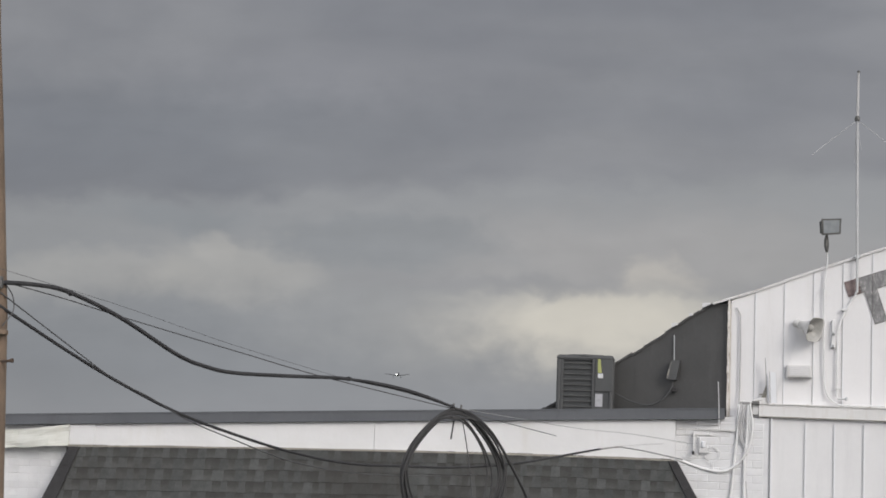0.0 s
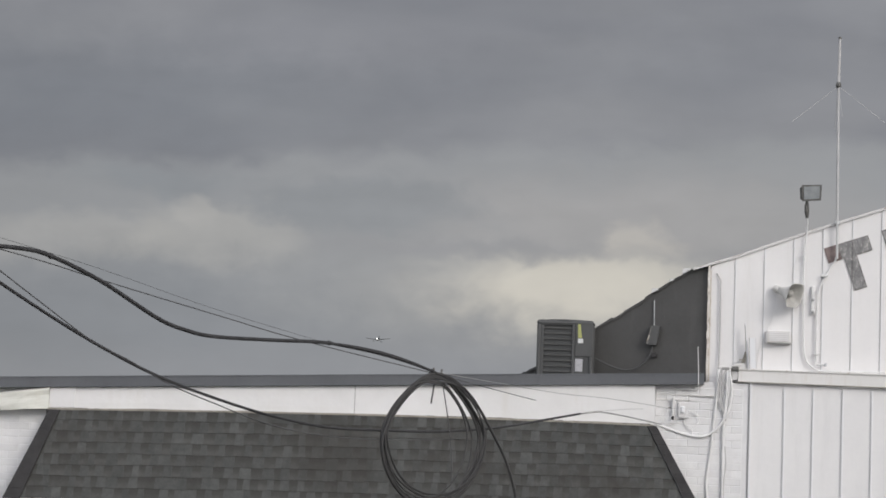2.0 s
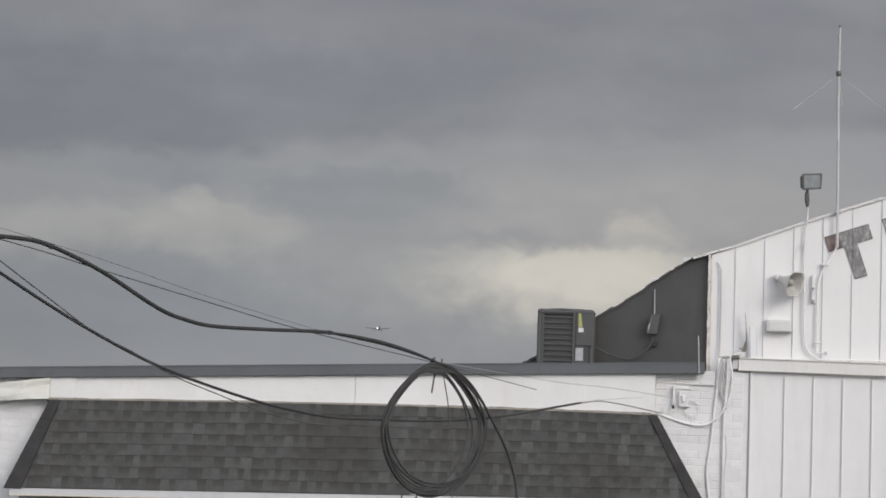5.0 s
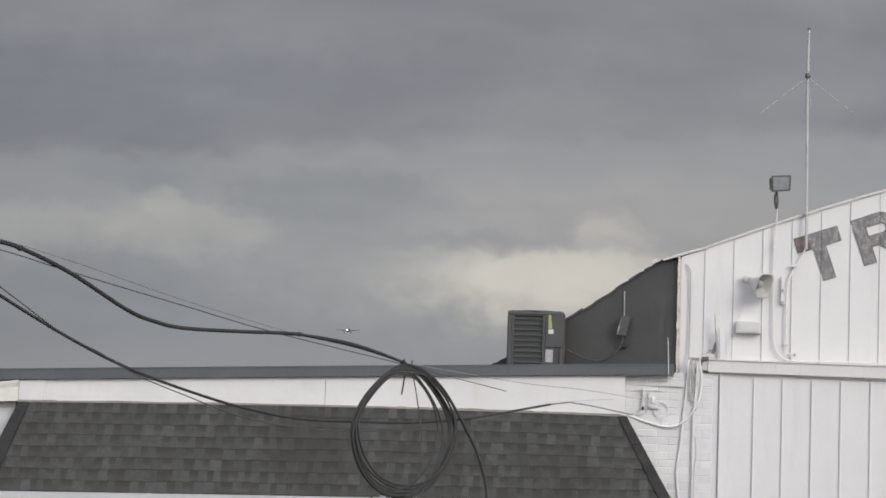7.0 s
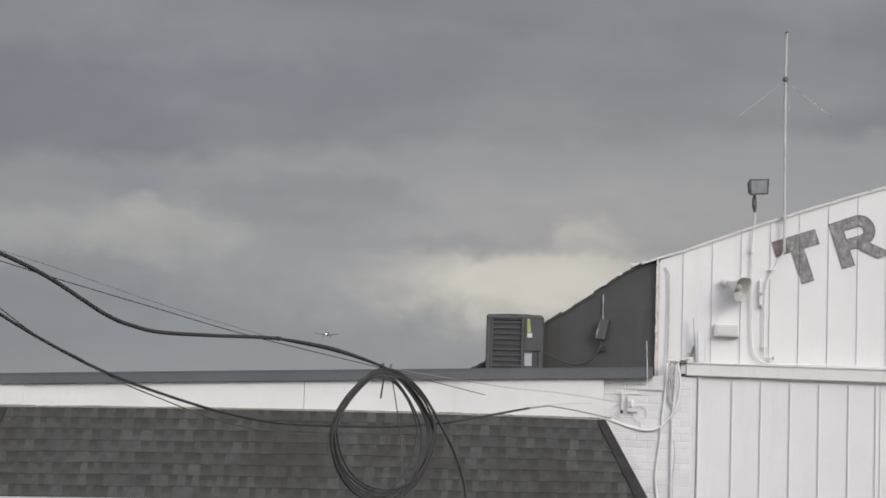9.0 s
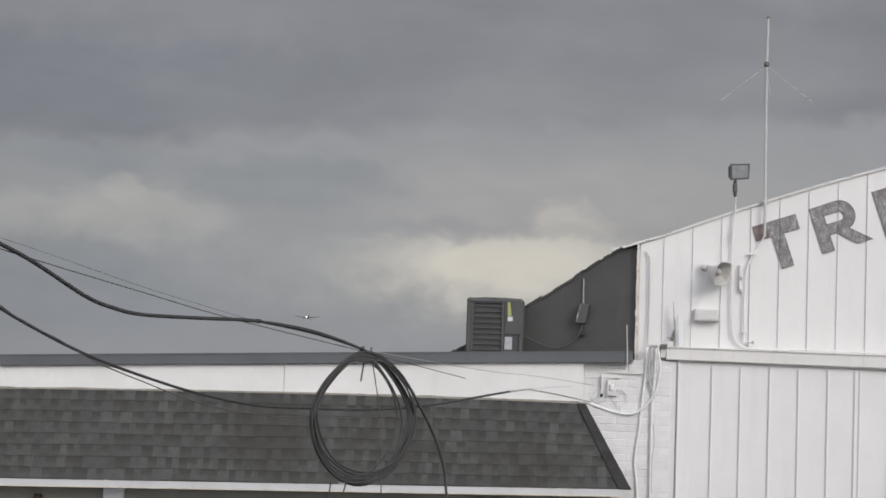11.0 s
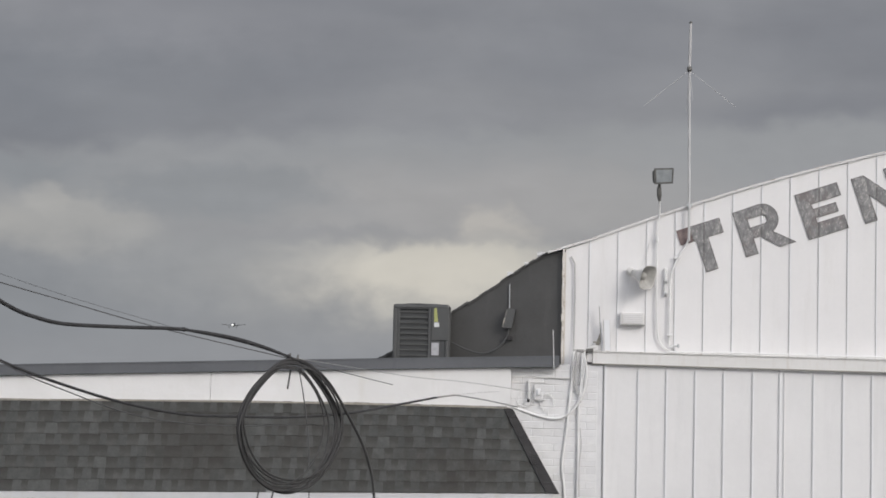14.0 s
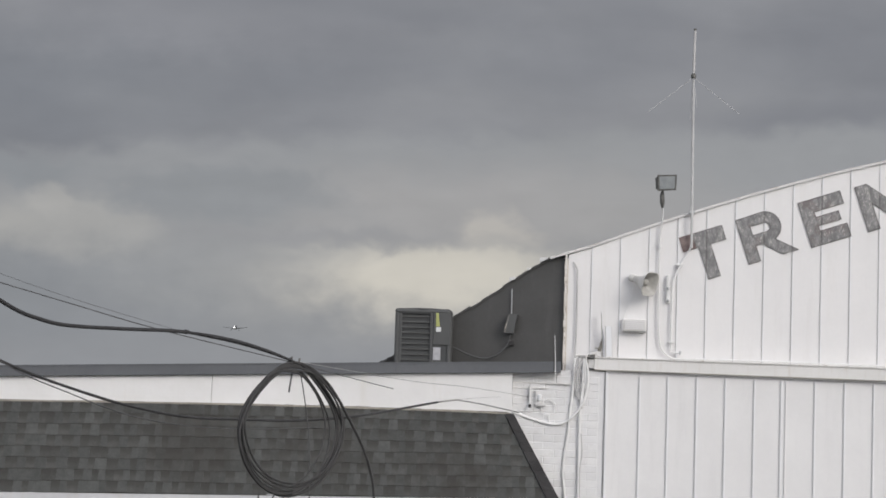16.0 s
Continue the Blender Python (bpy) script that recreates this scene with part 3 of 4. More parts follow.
# white membrane band under the coping, in two lengths with a joint, and an aged flap round the corner
def band(x0, x1, name, mat, label):
    xs = [x0 + (x1 - x0) * i / 12 for i in range(13)]
    return part(name, strip(xs, -0.05, lambda x: cop(x) - 0.15, lambda x: fas(x), 0.11, 0.015), mat, lowb, label)


band(-8.62, -4.335, "fascia", M_FASCIA, "white membrane fascia")
band(-4.328, -0.205, "fascia", M_FASCIA, "white membrane fascia")
part("fascia_hem", strip([-8.6 + 4.2 * i / 8 for i in range(9)], -0.066, lambda x: fas(x) + 0.085, lambda x: fas(x) + 0.005, 0.012), M_FASCIA, lowb)
part("fascia_drip", strip([-8.62 + 8.4 * i / 12 for i in range(13)], -0.105, lambda x: fas(x) + 0.004 + 0.006 * math.sin(5 * x), lambda x: fas(x) - 0.022, 0.05), M_DRIP, lowb, "dirty lower edge of the fascia")
bm = bmesh.new()
nx, nz = 70, 9
layers = []
for thick in (0.0, 0.012):
    grid = []
    for i in range(nx + 1):
        x = -15.0 + (15.0 - 8.60) * i / nx
        row = []
        zt, zb = cop(x) - 0.150 - 0.075 * (1 - math.exp(-abs(x + 8.6) / 0.5)), 3.735 - 0.06 * min(1.0, (-8.6 - x) / 0.9)
        for j in range(nz + 1):
            q = j / nz
            w = 0.06 * noise.noise(Vector((x * 1.5, q * 1.5 + 0.8 * x, 4.0))) + 0.014 * noise.noise(Vector((x * 7, q * 4, 1.0)))
            row.append(bm.verts.new((x, fy(x, -0.14 + 0.06 * q + thick) + w, zb + (zt - zb) * q + 0.012 * noise.noise(Vector((x * 3, 9, q))))))
        grid.append(row)
    layers.append(grid)
for k, grid in enumerate(layers):
    for i in range(nx):
        for j in range(nz):
            f = (grid[i][j], grid[i + 1][j], grid[i + 1][j + 1], grid[i][j + 1])
            bm.faces.new(f if k == 0 else f[::-1])
rim = [(i, 0) for i in range(nx)] + [(nx, j) for j in range(nz)] + [(i, nz) for i in range(nx, 0, -1)] + [(0, j) for j in range(nz, 0, -1)]
for (a, b), (c, d) in zip(rim, rim[1:] + rim[:1]):
    bm.faces.new((layers[0][c][d], layers[0][a][b], layers[1][a][b], layers[1][c][d]))
part("membrane_flap", bm, M_FLAP, lowb, "wrinkled yellowed membrane flap")
part("fascia_patch", strip([-8.60, -8.45, -8.30, -8.24], -0.074, lambda x: cop(x) - 0.152, lambda x: fas(x) + 0.012, 0.010, 0.012), M_FASCIA, lowb, "patch of newer white membrane")
# a solid dark block takes the place of the shade in this gap
part("corner_gap", box(-8.645, -8.600, fy(-8.6, -0.05), fy(-8.6, 0.06), 3.66, 3.80), M_HIP, lowb, "dark block standing in for the shaded gap behind the flap")
part("fascia_corner", tube(smooth_path([(-8.615, fy(-8.6, -0.075), cop(-8.6) - 0.155), (-8.625, fy(-8.6, -0.085), 3.9), (-8.605, fy(-8.6, -0.085), 3.735)]), 0.014, 6), M_FLAP, lowb)

# ---------------------------------------------------------------- shingled mansard
mans = thing("mansard_roof", (-4, 27.2, 2.6), "steep shingled awning roof with dark hip caps and white eave trim", "awning roof", kind="structure")
MT, MB = -0.09, -0.47
XTL, XTR, XBL, XBR = -8.56, -0.20, -9.03, 0.455


def mpoint(s, v, lift=0.0):
    """s along 0..1 from the fixed left to right hips, v 0 at the eave and 1 at the top."""
    x = (XBL + (XBR - XBL) * s) * (1 - v) + (XTL + (XTR - XTL) * s) * v
    return mxv(x, v, lift)


def mxv(x, v, lift=0.0):
    z = eave(x) * (1 - v) + (fas(x) - 0.01) * v
    return Vector((x, fy(x, MB * (1 - v) + MT * v) - lift * 0.93, z + lift * 0.36))


bm = bmesh.new()
n = 24
f = [mpoint(i / n, 0) for i in range(n + 1)] + [mpoint(i / n, 1) for i in range(n, -1, -1)]
for i in range(n):
    a, b = i / n, (i + 1) / n
    q = [mpoint(a, 0), mpoint(b, 0), mpoint(b, 1), mpoint(a, 1)]
    skin(q, [Vector((p.x, fy(p.x, 0.06), p.z)) for p in q], bm)
bmesh.ops.remove_doubles(bm, verts=bm.verts, dist=0.0005)
part("deck", bm, M_SHDARK, mans, "dark shingle underlayer")
# eave trim board, soffit
part("eave_trim", strip([XBL + 0.06 + (XBR - XBL - 0.12) * i / 10 for i in range(11)], MB - 0.015, lambda x: eave(x) - 0.006, lambda x: eave(x) - 0.105, 0.03), M_EAVE, mans, "white eave board")
part("eave_drip", strip([XBL + 0.06 + (XBR - XBL - 0.12) * i / 10 for i in range(11)], MB - 0.021, lambda x: eave(x) - 0.092, lambda x: eave(x) - 0.107, 0.006), M_TAN, mans, "yellowed lower edge of the eave board")
part("soffit", strip([XBL + 0.06 + (XBR - XBL - 0.12) * i / 10 for i in range(11)], MB + 0.018, lambda x: eave(x) - 0.07, lambda x: eave(x) - 0.085, 0.52), M_TRIM, mans)
for side in (0, 1):
    for k in range(9):
        v0, v1 = k / 9 - 0.01, min((k + 1) / 9 + 0.035, 0.985)
        s0 = 0.0 if side == 0 else 1.0
        wa, wb = [(0.22 - 0.09 * q if side == 0 else -0.15 + 0.05 * q) for q in (v0, v1)]
        a, b = mpoint(s0, v0, 0.040), mpoint(s0, v1, 0.032)
        out = Vector((-0.02 if side == 0 else 0.02, 0.01, 0))
        q = [a + out, a + Vector((wa, 0, 0)), b + Vector((wb, 0, 0)), b + out]
        part("hip_cap", skin(q, [p + Vector((0, 0.03, -0.012)) for p in q]), M_HIP, mans)

# ---------------------------------------------------------------- storefront under the eave
store = thing("storefront", (-4, 27.6, 0), "olive grey storefront wall with a white post under the eave", "storefront", kind="structure")
part("wall", strip([-9.0 + 9.2 * i / 6 for i in range(7)], 0.02, lambda x: 2.58, lambda x: 0.0, 0.04), M_STORE, store)
for x in (-6.62,):
    part("post", box(x - 0.14, x + 0.14, fy(x, -0.10), fy(x, 0.02), 0.02, 2.56, 0.006), M_TRIM, store)
part("lamp_bracket", box(-7.73, -7.63, fy(-7.7, -0.08), fy(-7.7, 0.02), 2.15, 2.30, 0.02), M_RUSTY, store, "small brown bracket")

# ---------------------------------------------------------------- condenser on the roof


def condenser():
    x0, x1, y0, y1, z0, z1 = -1.864, -1.078, 27.84, 28.38, 4.20, 5.222
    a = thing("air_conditioner", (-1.466, 28.15, cop(-1.466) - 0.30), "dark grey louvred outdoor condenser with yellow and white labels", "air conditioner")
    part("base_pad", box(x0 - 0.02, x1 + 0.02, y0 - 0.01, y1 + 0.01, cop(-1.5) - 0.30, z0 + 0.02, 0.01), M_ROOF, a)
    part("core", box(x0 + 0.03, x1 - 0.03, y0 + 0.03, y1 - 0.03, z0 + 0.02, z1 - 0.05), M_ACIN, a)
    part("top_cover", box(x0 - 0.004, x1 + 0.002, y0 - 0.008, y1 + 0.006, z1 - 0.085, z1, 0.040), M_AC, a)
    m = Matrix.Translation(((x0 + x1) / 2, (y0 + y1) / 2, z1))
    part("fan_guard", lathe([(0.02, 0.02), (0.27, 0.008), (0.28, -0.01), (0.02, -0.01)], m, 24), M_AC, a)
    for xa, ya in ((x0, y0), (x1 - 0.06, y0), (x0, y1 - 0.06), (x1 - 0.06, y1 - 0.06)):
        part("corner_post", box(xa, xa + 0.06, ya, ya + 0.06, z0, z1 - 0.05, 0.022), M_AC, a)
    xl = x1 - 0.265
    part("front_panel", box(x0 + 0.058, x0 + 0.094, y0 + 0.002, y0 + 0.05, z0, z1 - 0.05, 0.006), M_AC, a)
    part("mullion", box(xl - 0.03, xl + 0.01, y0 - 0.004, y0 + 0.05, z0, z1 - 0.05, 0.006), M_AC, a)
    for i in range(12):
        z = 5.100 - 0.0755 * i
        bm = skin([(x0 + 0.090, y0 + 0.003, z), (xl - 0.028, y0 + 0.003, z), (xl - 0.028, y0 + 0.005, z + 0.011), (x0 + 0.090, y0 + 0.005, z + 0.011)],
                  [(x0 + 0.090, y0 + 0.034, z + 0.008), (xl - 0.028, y0 + 0.034, z + 0.008), (xl - 0.028, y0 + 0.034, z + 0.02), (x0 + 0.090, y0 + 0.034, z + 0.02)])
        part("louvre", bm, M_ACFIN, a)
        part("side_louvre", box(x0 + 0.004, x0 + 0.034, y0 + 0.06, y1 - 0.06, z, z + 0.018), M_ACFIN, a)
    panel = part("control_panel", box(xl + 0.012, x1 - 0.002, y0 - 0.008, y0 + 0.05, 4.715, z1 - 0.055, 0.012), M_AC, a)
    part("service_panel", box(xl + 0.012, xl + 0.135, y0 - 0.002, y0 + 0.05, z0, 4.712, 0.006), M_AC, a)
    part("recess", box(xl + 0.137, x1 - 0.062, y0 + 0.012, y0 + 0.03, z0, 4.712), M_ACIN, a)
    part("label", box(xl + 0.055, xl + 0.125, y0 - 0.0125, y0 - 0.008, 4.905, 4.968), M_LABEL, panel, "small white label")
    part("energy_label", prism([(xl + 0.055, 4.978), (xl + 0.108, 4.978), (xl + 0.085, 5.168), (xl + 0.05, 5.168)], y0 - 0.0125, y0 - 0.008), M_YELLOW, panel, "yellow-green energy label")
    part("rating_plate", box(xl + 0.022, xl + 0.125, y0 - 0.0075, y0 - 0.002, 4.51, 4.685), M_PLATE, a, "white rating plate greyed for shade")
    return a


condenser()

# disconnect box on the brown wall with its conduit and whip
DY = ly(-0.22)
dis = thing("disconnect_box", (-0.22, DY, 4.92), "dark grey electrical disconnect box on a brown wall", "electrical box")
part("body", skin([(-0.325, DY - 0.12, 4.925), (-0.212, DY - 0.12, 4.92), (-0.162, DY - 0.12, 5.19), (-0.268, DY - 0.12, 5.20)],
                  [(-0.30, DY - 0.005, 4.925), (-0.20, DY - 0.005, 4.92), (-0.15, DY - 0.005, 5.19), (-0.25, DY - 0.005, 5.20)]), M_AC, dis)
part("door", skin([(-0.350, DY - 0.128, 4.935), (-0.326, DY - 0.128, 4.93), (-0.270, DY - 0.128, 5.19), (-0.292, DY - 0.128, 5.18)],
                  [(-0.345, DY - 0.03, 4.935), (-0.321, DY - 0.03, 4.93), (-0.265, DY - 0.03, 5.19), (-0.287, DY - 0.03, 5.18)]), M_FLOOD, dis, "open grey door leaf")
part("sticker", skin([(-0.334, DY - 0.1325, 4.985), (-0.325, DY - 0.1325, 4.985), (-0.307, DY - 0.1325, 5.06), (-0.316, DY - 0.1325, 5.06)],
                     [(-0.334, DY - 0.129, 4.985), (-0.325, DY - 0.129, 4.985), (-0.307, DY - 0.129, 5.06), (-0.316, DY - 0.129, 5.06)]), M_TAN, dis, "faded tan sticker")
part("conduit", tube([(-0.245, DY - 0.02, 5.17), (-0.250, DY - 0.02, 5.55)], 0.0095), M_GALV, dis, "bare steel conduit")
part("whip", tube(smooth_path([(-0.255, DY - 0.06, 4.93), (-0.285, DY - 0.06, 4.79), (-0.41, DY - 0.05, 4.635), (-0.61, DY - 0.03, 4.56), (-0.84, DY - 0.0, 4.61), (-1.06, DY + 0.02, 4.71)]), 0.013), M_AC, dis, "flexible grey conduit whip")
part("gland", box(-0.28, -0.20, DY - 0.07, DY - 0.01, 4.75, 4.82, 0.01), M_HIP, dis)
vent = thing("vent_pipe", (0.375, 27.85, 4.2), "thin galvanised pipe standing at the coping", "pipe")
part("pipe", tube([(0.385, 27.57, 4.345), (0.38, 27.57, 4.55), (0.365, 27.57, 4.89)], 0.0050), M_WPIPE, vent)

# ---------------------------------------------------------------- fixtures on the facade
ant = thing("antenna", (2.235, 27.9, 5.9), "tall steel mast antenna with thin drooping radials", "antenna")
part("mast", tube([(2.238, 27.9, 6.18), (2.226, 27.9, 7.4), (2.213, 27.9, 8.60)], 0.019), M_MAST, ant)
part("hub", lathe([(0.025, -0.035), (0.038, -0.015), (0.038, 0.015), (0.022, 0.04)], Matrix.Translation((2.213, 27.9, 8.60)), 12), M_FLOOD, ant)
part("whip", tube([(2.213, 27.9, 8.63), (2.222, 27.9, 9.26)], [0.021, 0.016]), M_MIDGREY, ant, "white fibreglass whip")
part("tip", lathe([(0.02, 0), (0.022, 0.02), (0.01, 0.03)], Matrix.Translation((2.222, 27.9, 9.25)), 8), M_FLOOD, ant)
for dx, dy, r in ((-0.63, -0.05, 0.0026), (0.645, -0.05, 0.0028), (0.01, 0.63, 0.0028), (0.008, -0.62, 0.0028)):
    part("radial", tube([(2.213, 27.9, 8.585), (2.213 + dx, 27.9 + dy, 8.07)], 0.0034, 5), M_MAST, ant)
part("bracket", box(2.20, 2.275, 27.89, 27.99, 6.66, 6.70, 0.004), M_GALV, ant)
part("feed_pipe", tube(smooth_path([(2.238, 27.93, 6.22), (2.20, 27.94, 6.12), (2.08, 27.945, 5.92), (2.005, 27.945, 5.72), (1.985, 27.945, 5.5), (1.985, 27.945, 4.74)]), 0.0135), M_WPIPE, ant, "white painted feed pipe")
for z in (5.93, 4.85):
    part("strap", box(1.955 if z < 5 else 2.03, 2.025 if z < 5 else 2.13, 27.915, 27.965, z, z + 0.03, 0.004), M_WPIPE, ant)
strut = thing("steel_bracket", (1.93, 27.96, 5.41), "white painted strut bracket on ribbed cladding", "bracket")
part("channel", box(1.905, 1.95, 27.93, 27.99, 5.41, 5.80, 0.006), M_WPIPE, strut)
for z in (5.44, 5.60, 5.61):
    part("bolt", lathe([(0.018, 0), (0.018, 0.02), (0.01, 0.025)], pose(1.928, 27.93, z, 90, 0, 0), 8), M_GALV, strut)
tap = thing("hose_tap", (2.08, 27.9, 4.71), "small weathered pipe stub above the header", "pipe stub")
part("stub", tube([(2.0, 27.95, 4.715), (2.11, 27.9, 4.715)], 0.012), M_WPIPE, tap)
part("valve", box(2.095, 2.125, 27.88, 27.92, 4.69, 4.74, 0.006), M_GALV, tap)

fl = thing("floodlight", (1.82, 27.85, 6.62), "square grey floodlight on a white conduit above the roof edge", "floodlight")
part("housing", skin([(1.745, 27.74, 6.953), (1.985, 27.74, 6.973), (1.99, 27.70, 7.168), (1.735, 27.70, 7.158)],
                     [(1.72, 27.88, 6.998), (1.90, 27.88, 7.008), (1.90, 27.86, 7.138), (1.71, 27.86, 7.138)]), M_FLOOD, fl)
part("bezel", skin([(1.738, 27.725, 6.946), (1.992, 27.725, 6.966), (1.998, 27.685, 7.176), (1.728, 27.685, 7.166)],
                   [(1.738, 27.742, 6.950), (1.992, 27.742, 6.970), (1.998, 27.702, 7.180), (1.728, 27.702, 7.170)]), M_FLOOD, fl)
part("lens", skin([(1.762, 27.719, 6.971), (1.970, 27.719, 6.988), (1.975, 27.683, 7.156), (1.755, 27.683, 7.146)],
                  [(1.762, 27.727, 6.971), (1.970, 27.727, 6.988), (1.975, 27.69, 7.156), (1.755, 27.69, 7.146)]), M_FLENS, fl, "greenish glass lens")
part("knuckle", tube([(1.812, 27.82, 6.968), (1.808, 27.84, 6.898), (1.812, 27.85, 6.818), (1.818, 27.86, 6.728)], [0.016, 0.032, 0.036, 0.018]), M_FLOOD, fl, "taped swivel joint")
part("conduit", tube(smooth_path([(1.818, 27.87, 6.80), (1.828, 27.92, 6.6), (1.80, 27.945, 6.2), (1.80, 27.945, 5.6), (1.813, 27.945, 5.0), (1.86, 27.945, 4.76), (2.0, 27.945, 4.645), (2.15, 27.93, 4.632), (3.0, 27.90, 4.634), (4.2, 27.90, 4.625), (5.5, 27.90, 4.615), (7.5, 27.90, 4.593), (9.5, 27.90, 4.578)]), 0.0125), M_WPIPE, fl, "white painted conduit bending along the header")
part("coupling", lathe([(0.025, -0.03), (0.025, 0.03)], Matrix.Translation((1.80, 27.945, 6.2)), 8), M_WPIPE, fl)

horn = thing("loudspeaker", (1.5, 27.99, 5.7), "cream horn loudspeaker mounted on white cladding", "loudspeaker")
aim = Vector((0.74, -0.60, -0.30)).normalized()
mouth = Vector((1.665, 27.72, 5.645))
side = aim.cross(Vector((0, 0, 1))).normalized()
m = Matrix.Translation(mouth) @ Matrix((side, side.cross(aim), aim)).transposed().to_4x4()


def squared(profile, m, kx, ky, segs=32, closed=True):
    """A horn of rounded-square section: (half-width, height) points along the local z axis."""
    bm = bmesh.new()
    rings = []
    for r, h in profile:
        p = 2 + 2.2 * min(1.0, r / 0.17)
        ring = []
        for k in range(segs):
            a = 2 * math.pi * k / segs
            c, q = math.cos(a), math.sin(a)
            f = r / (abs(c) ** p + abs(q) ** p) ** (1 / p)
            ring.append(bm.verts.new(m @ Vector((kx * f * c, ky * f * q, h))))
        rings.append(ring)
    for a, b in zip(rings, rings[1:]):
        for k in range(segs):
            n = (k + 1) % segs
            bm.faces.new((a[k], a[n], b[n], b[k]))
    if closed:
        bm.faces.new(rings[0][::-1])
        bm.faces.new(rings[-1])
    return bm


part("bell", squared([(0.045, -0.27), (0.055, -0.20), (0.08, -0.13), (0.115, -0.06), (0.155, 0.0), (0.162, 0.004), (0.154, -0.004), (0.11, -0.055), (0.07, -0.12), (0.02, -0.15)], m, 1.06, 1.06), M_HORN, horn, "", True)
part("flare", squared([(0.150, -0.004), (0.106, -0.050), (0.066, -0.113), (0.018, -0.143), (0.018, -0.146), (0.068, -0.117), (0.108, -0.053), (0.152, -0.005), (0.150, -0.004)], m, 1.06, 1.06, 32, False), M_HORNSHADE, horn, "inner flare greyed to look shaded", True)
part("throat", lathe([(0.05, -0.12), (0.05, -0.07), (0.032, -0.05), (0.01, -0.04)], m, 16), M_HORNSHADE, horn, "inner cone greyed to look shaded", True)
part("driver", lathe([(0.045, -0.36), (0.058, -0.345), (0.058, -0.29), (0.045, -0.26)], m, 16), M_HORN, horn)
part("bracket", tube([(1.43, 27.985, 5.74), (1.44, 27.95, 5.75), (1.47, 27.90, 5.74)], 0.018), M_WPIPE, horn)
part("wire", tube(smooth_path([(1.44, 27.975, 5.70), (1.42, 27.975, 5.5), (1.33, 27.975, 5.2), (1.27, 27.975, 5.05), (1.21, 27.975, 4.9), (1.15, 27.975, 4.66)]), 0.0035, 5), M_WPIPE, horn, "thin white speaker wire")
part("wire", tube(smooth_path([(1.60, 27.975, 5.83), (1.67, 27.975, 6.05), (1.73, 27.975, 6.22), (1.79, 27.975, 6.34)]), 0.0035, 5), M_WPIPE, horn, "thin white speaker wire")

vb = thing("wall_vent", (1.47, 27.97, 5.0), "white slatted vent box on ribbed cladding", "vent")
part("body", box(1.312, 1.628, 27.90, 27.992, 5.0, 5.165, 0.008), M_HEAD, vb)
# shade painted as grey strips below and left, and grey backing between slats
part("lip", box(1.316, 1.632, 27.885, 27.992, 4.988, 4.999), M_RAIL, vb, "grey strip painted as shade under the vent")
part("lip", box(1.300, 1.311, 27.905, 27.992, 5.0, 5.16), M_RIB, vb)
part("backing", box(1.335, 1.605, 27.894, 27.899, 5.018, 5.150), M_RIB, vb)
for i in range(5):
    part("slat", box(1.34, 1.60, 27.888, 27.901, 5.024 + 0.026 * i, 5.040 + 0.026 * i), M_PANEL, vb)

dp = thing("downpipe", (0.66, 27.95, 4.4), "thin white bent pipe on the cladding", "pipe")
# white pipe coloured grey in place of its shadow edge
part("pipe", tube([(0.605, 27.96, 5.94), (0.628, 27.955, 5.90), (0.66, 27.95, 5.84), (0.668, 27.95, 5.2), (0.664, 27.95, 4.8), (0.655, 27.9, 4.5)], 0.0115), M_MIDGREY, dp)

bd = thing("scrap_board", (1.1, 27.9, 4.62), "two white boards leaning above the header end", "board", "leaning boards")
# grey strips along the boards stand in for their shaded sides
part("board", prism([(1.045, 4.625), (1.075, 4.625), (1.04, 5.0), (1.012, 5.27), (1.005, 5.26)], 27.86, 27.88), M_TRIM, bd)
part("board_shade", prism([(1.036, 4.625), (1.044, 4.625), (1.011, 5.20), (1.004, 5.255), (1.0, 5.24)], 27.85, 27.885), M_RAIL, bd, "grey strip painted as the board's shaded side")
part("board", prism([(1.085, 4.63), (1.165, 4.63), (1.145, 5.05), (1.068, 5.05)], 27.80, 27.82), M_TRIM, bd)
part("board_shade", prism([(1.166, 4.63), (1.174, 4.63), (1.154, 5.05), (1.146, 5.05)], 27.80, 27.825), M_RIB, bd, "grey strip painted as the board's shaded side")
part("board_shade", prism([(1.077, 4.63), (1.084, 4.63), (1.067, 5.05), (1.061, 5.05)], 27.80, 27.825), M_RAIL, bd, "grey strip painted as the board's shaded side")
part("bracket", box(0.93, 1.03, 27.88, 27.97, 4.625, 4.70, 0.01), M_HEAD, bd, "dirty white bracket")
part("bracket_arm", prism([(0.96, 4.70), (1.02, 4.70), (1.035, 4.86), (1.015, 4.86)], 27.89, 27.93), M_DRIP, bd, "brown stained bracket arm")
part("bracket_arm", box(0.93, 1.03, 27.87, 27.9, 4.735, 4.752), M_DRIP, bd)

# ---------------------------------------------------------------- wires and meter gear at the brick corner
bun = thing("wire_bundle", (0.75, 27.65, 4.6), "drooping bundle of white painted wires at the wall corner", "wires")
WY = 27.765
part("clamp", tube([(0.66, WY, 4.625), (0.70, WY, 4.64), (0.76, WY, 4.618), (0.83, WY, 4.633), (0.90, WY, 4.665), (0.96, WY, 4.67)], 0.018, 7), M_HEAD, bun, "grey clamp")
part("clamp", box(0.70, 0.80, WY - 0.03, WY + 0.06, 4.60, 4.635, 0.008), M_RAIL, bun)
part("clamp", box(0.83, 0.93, WY - 0.02, WY + 0.06, 4.60, 4.65, 0.008), M_FLOOD, bun)
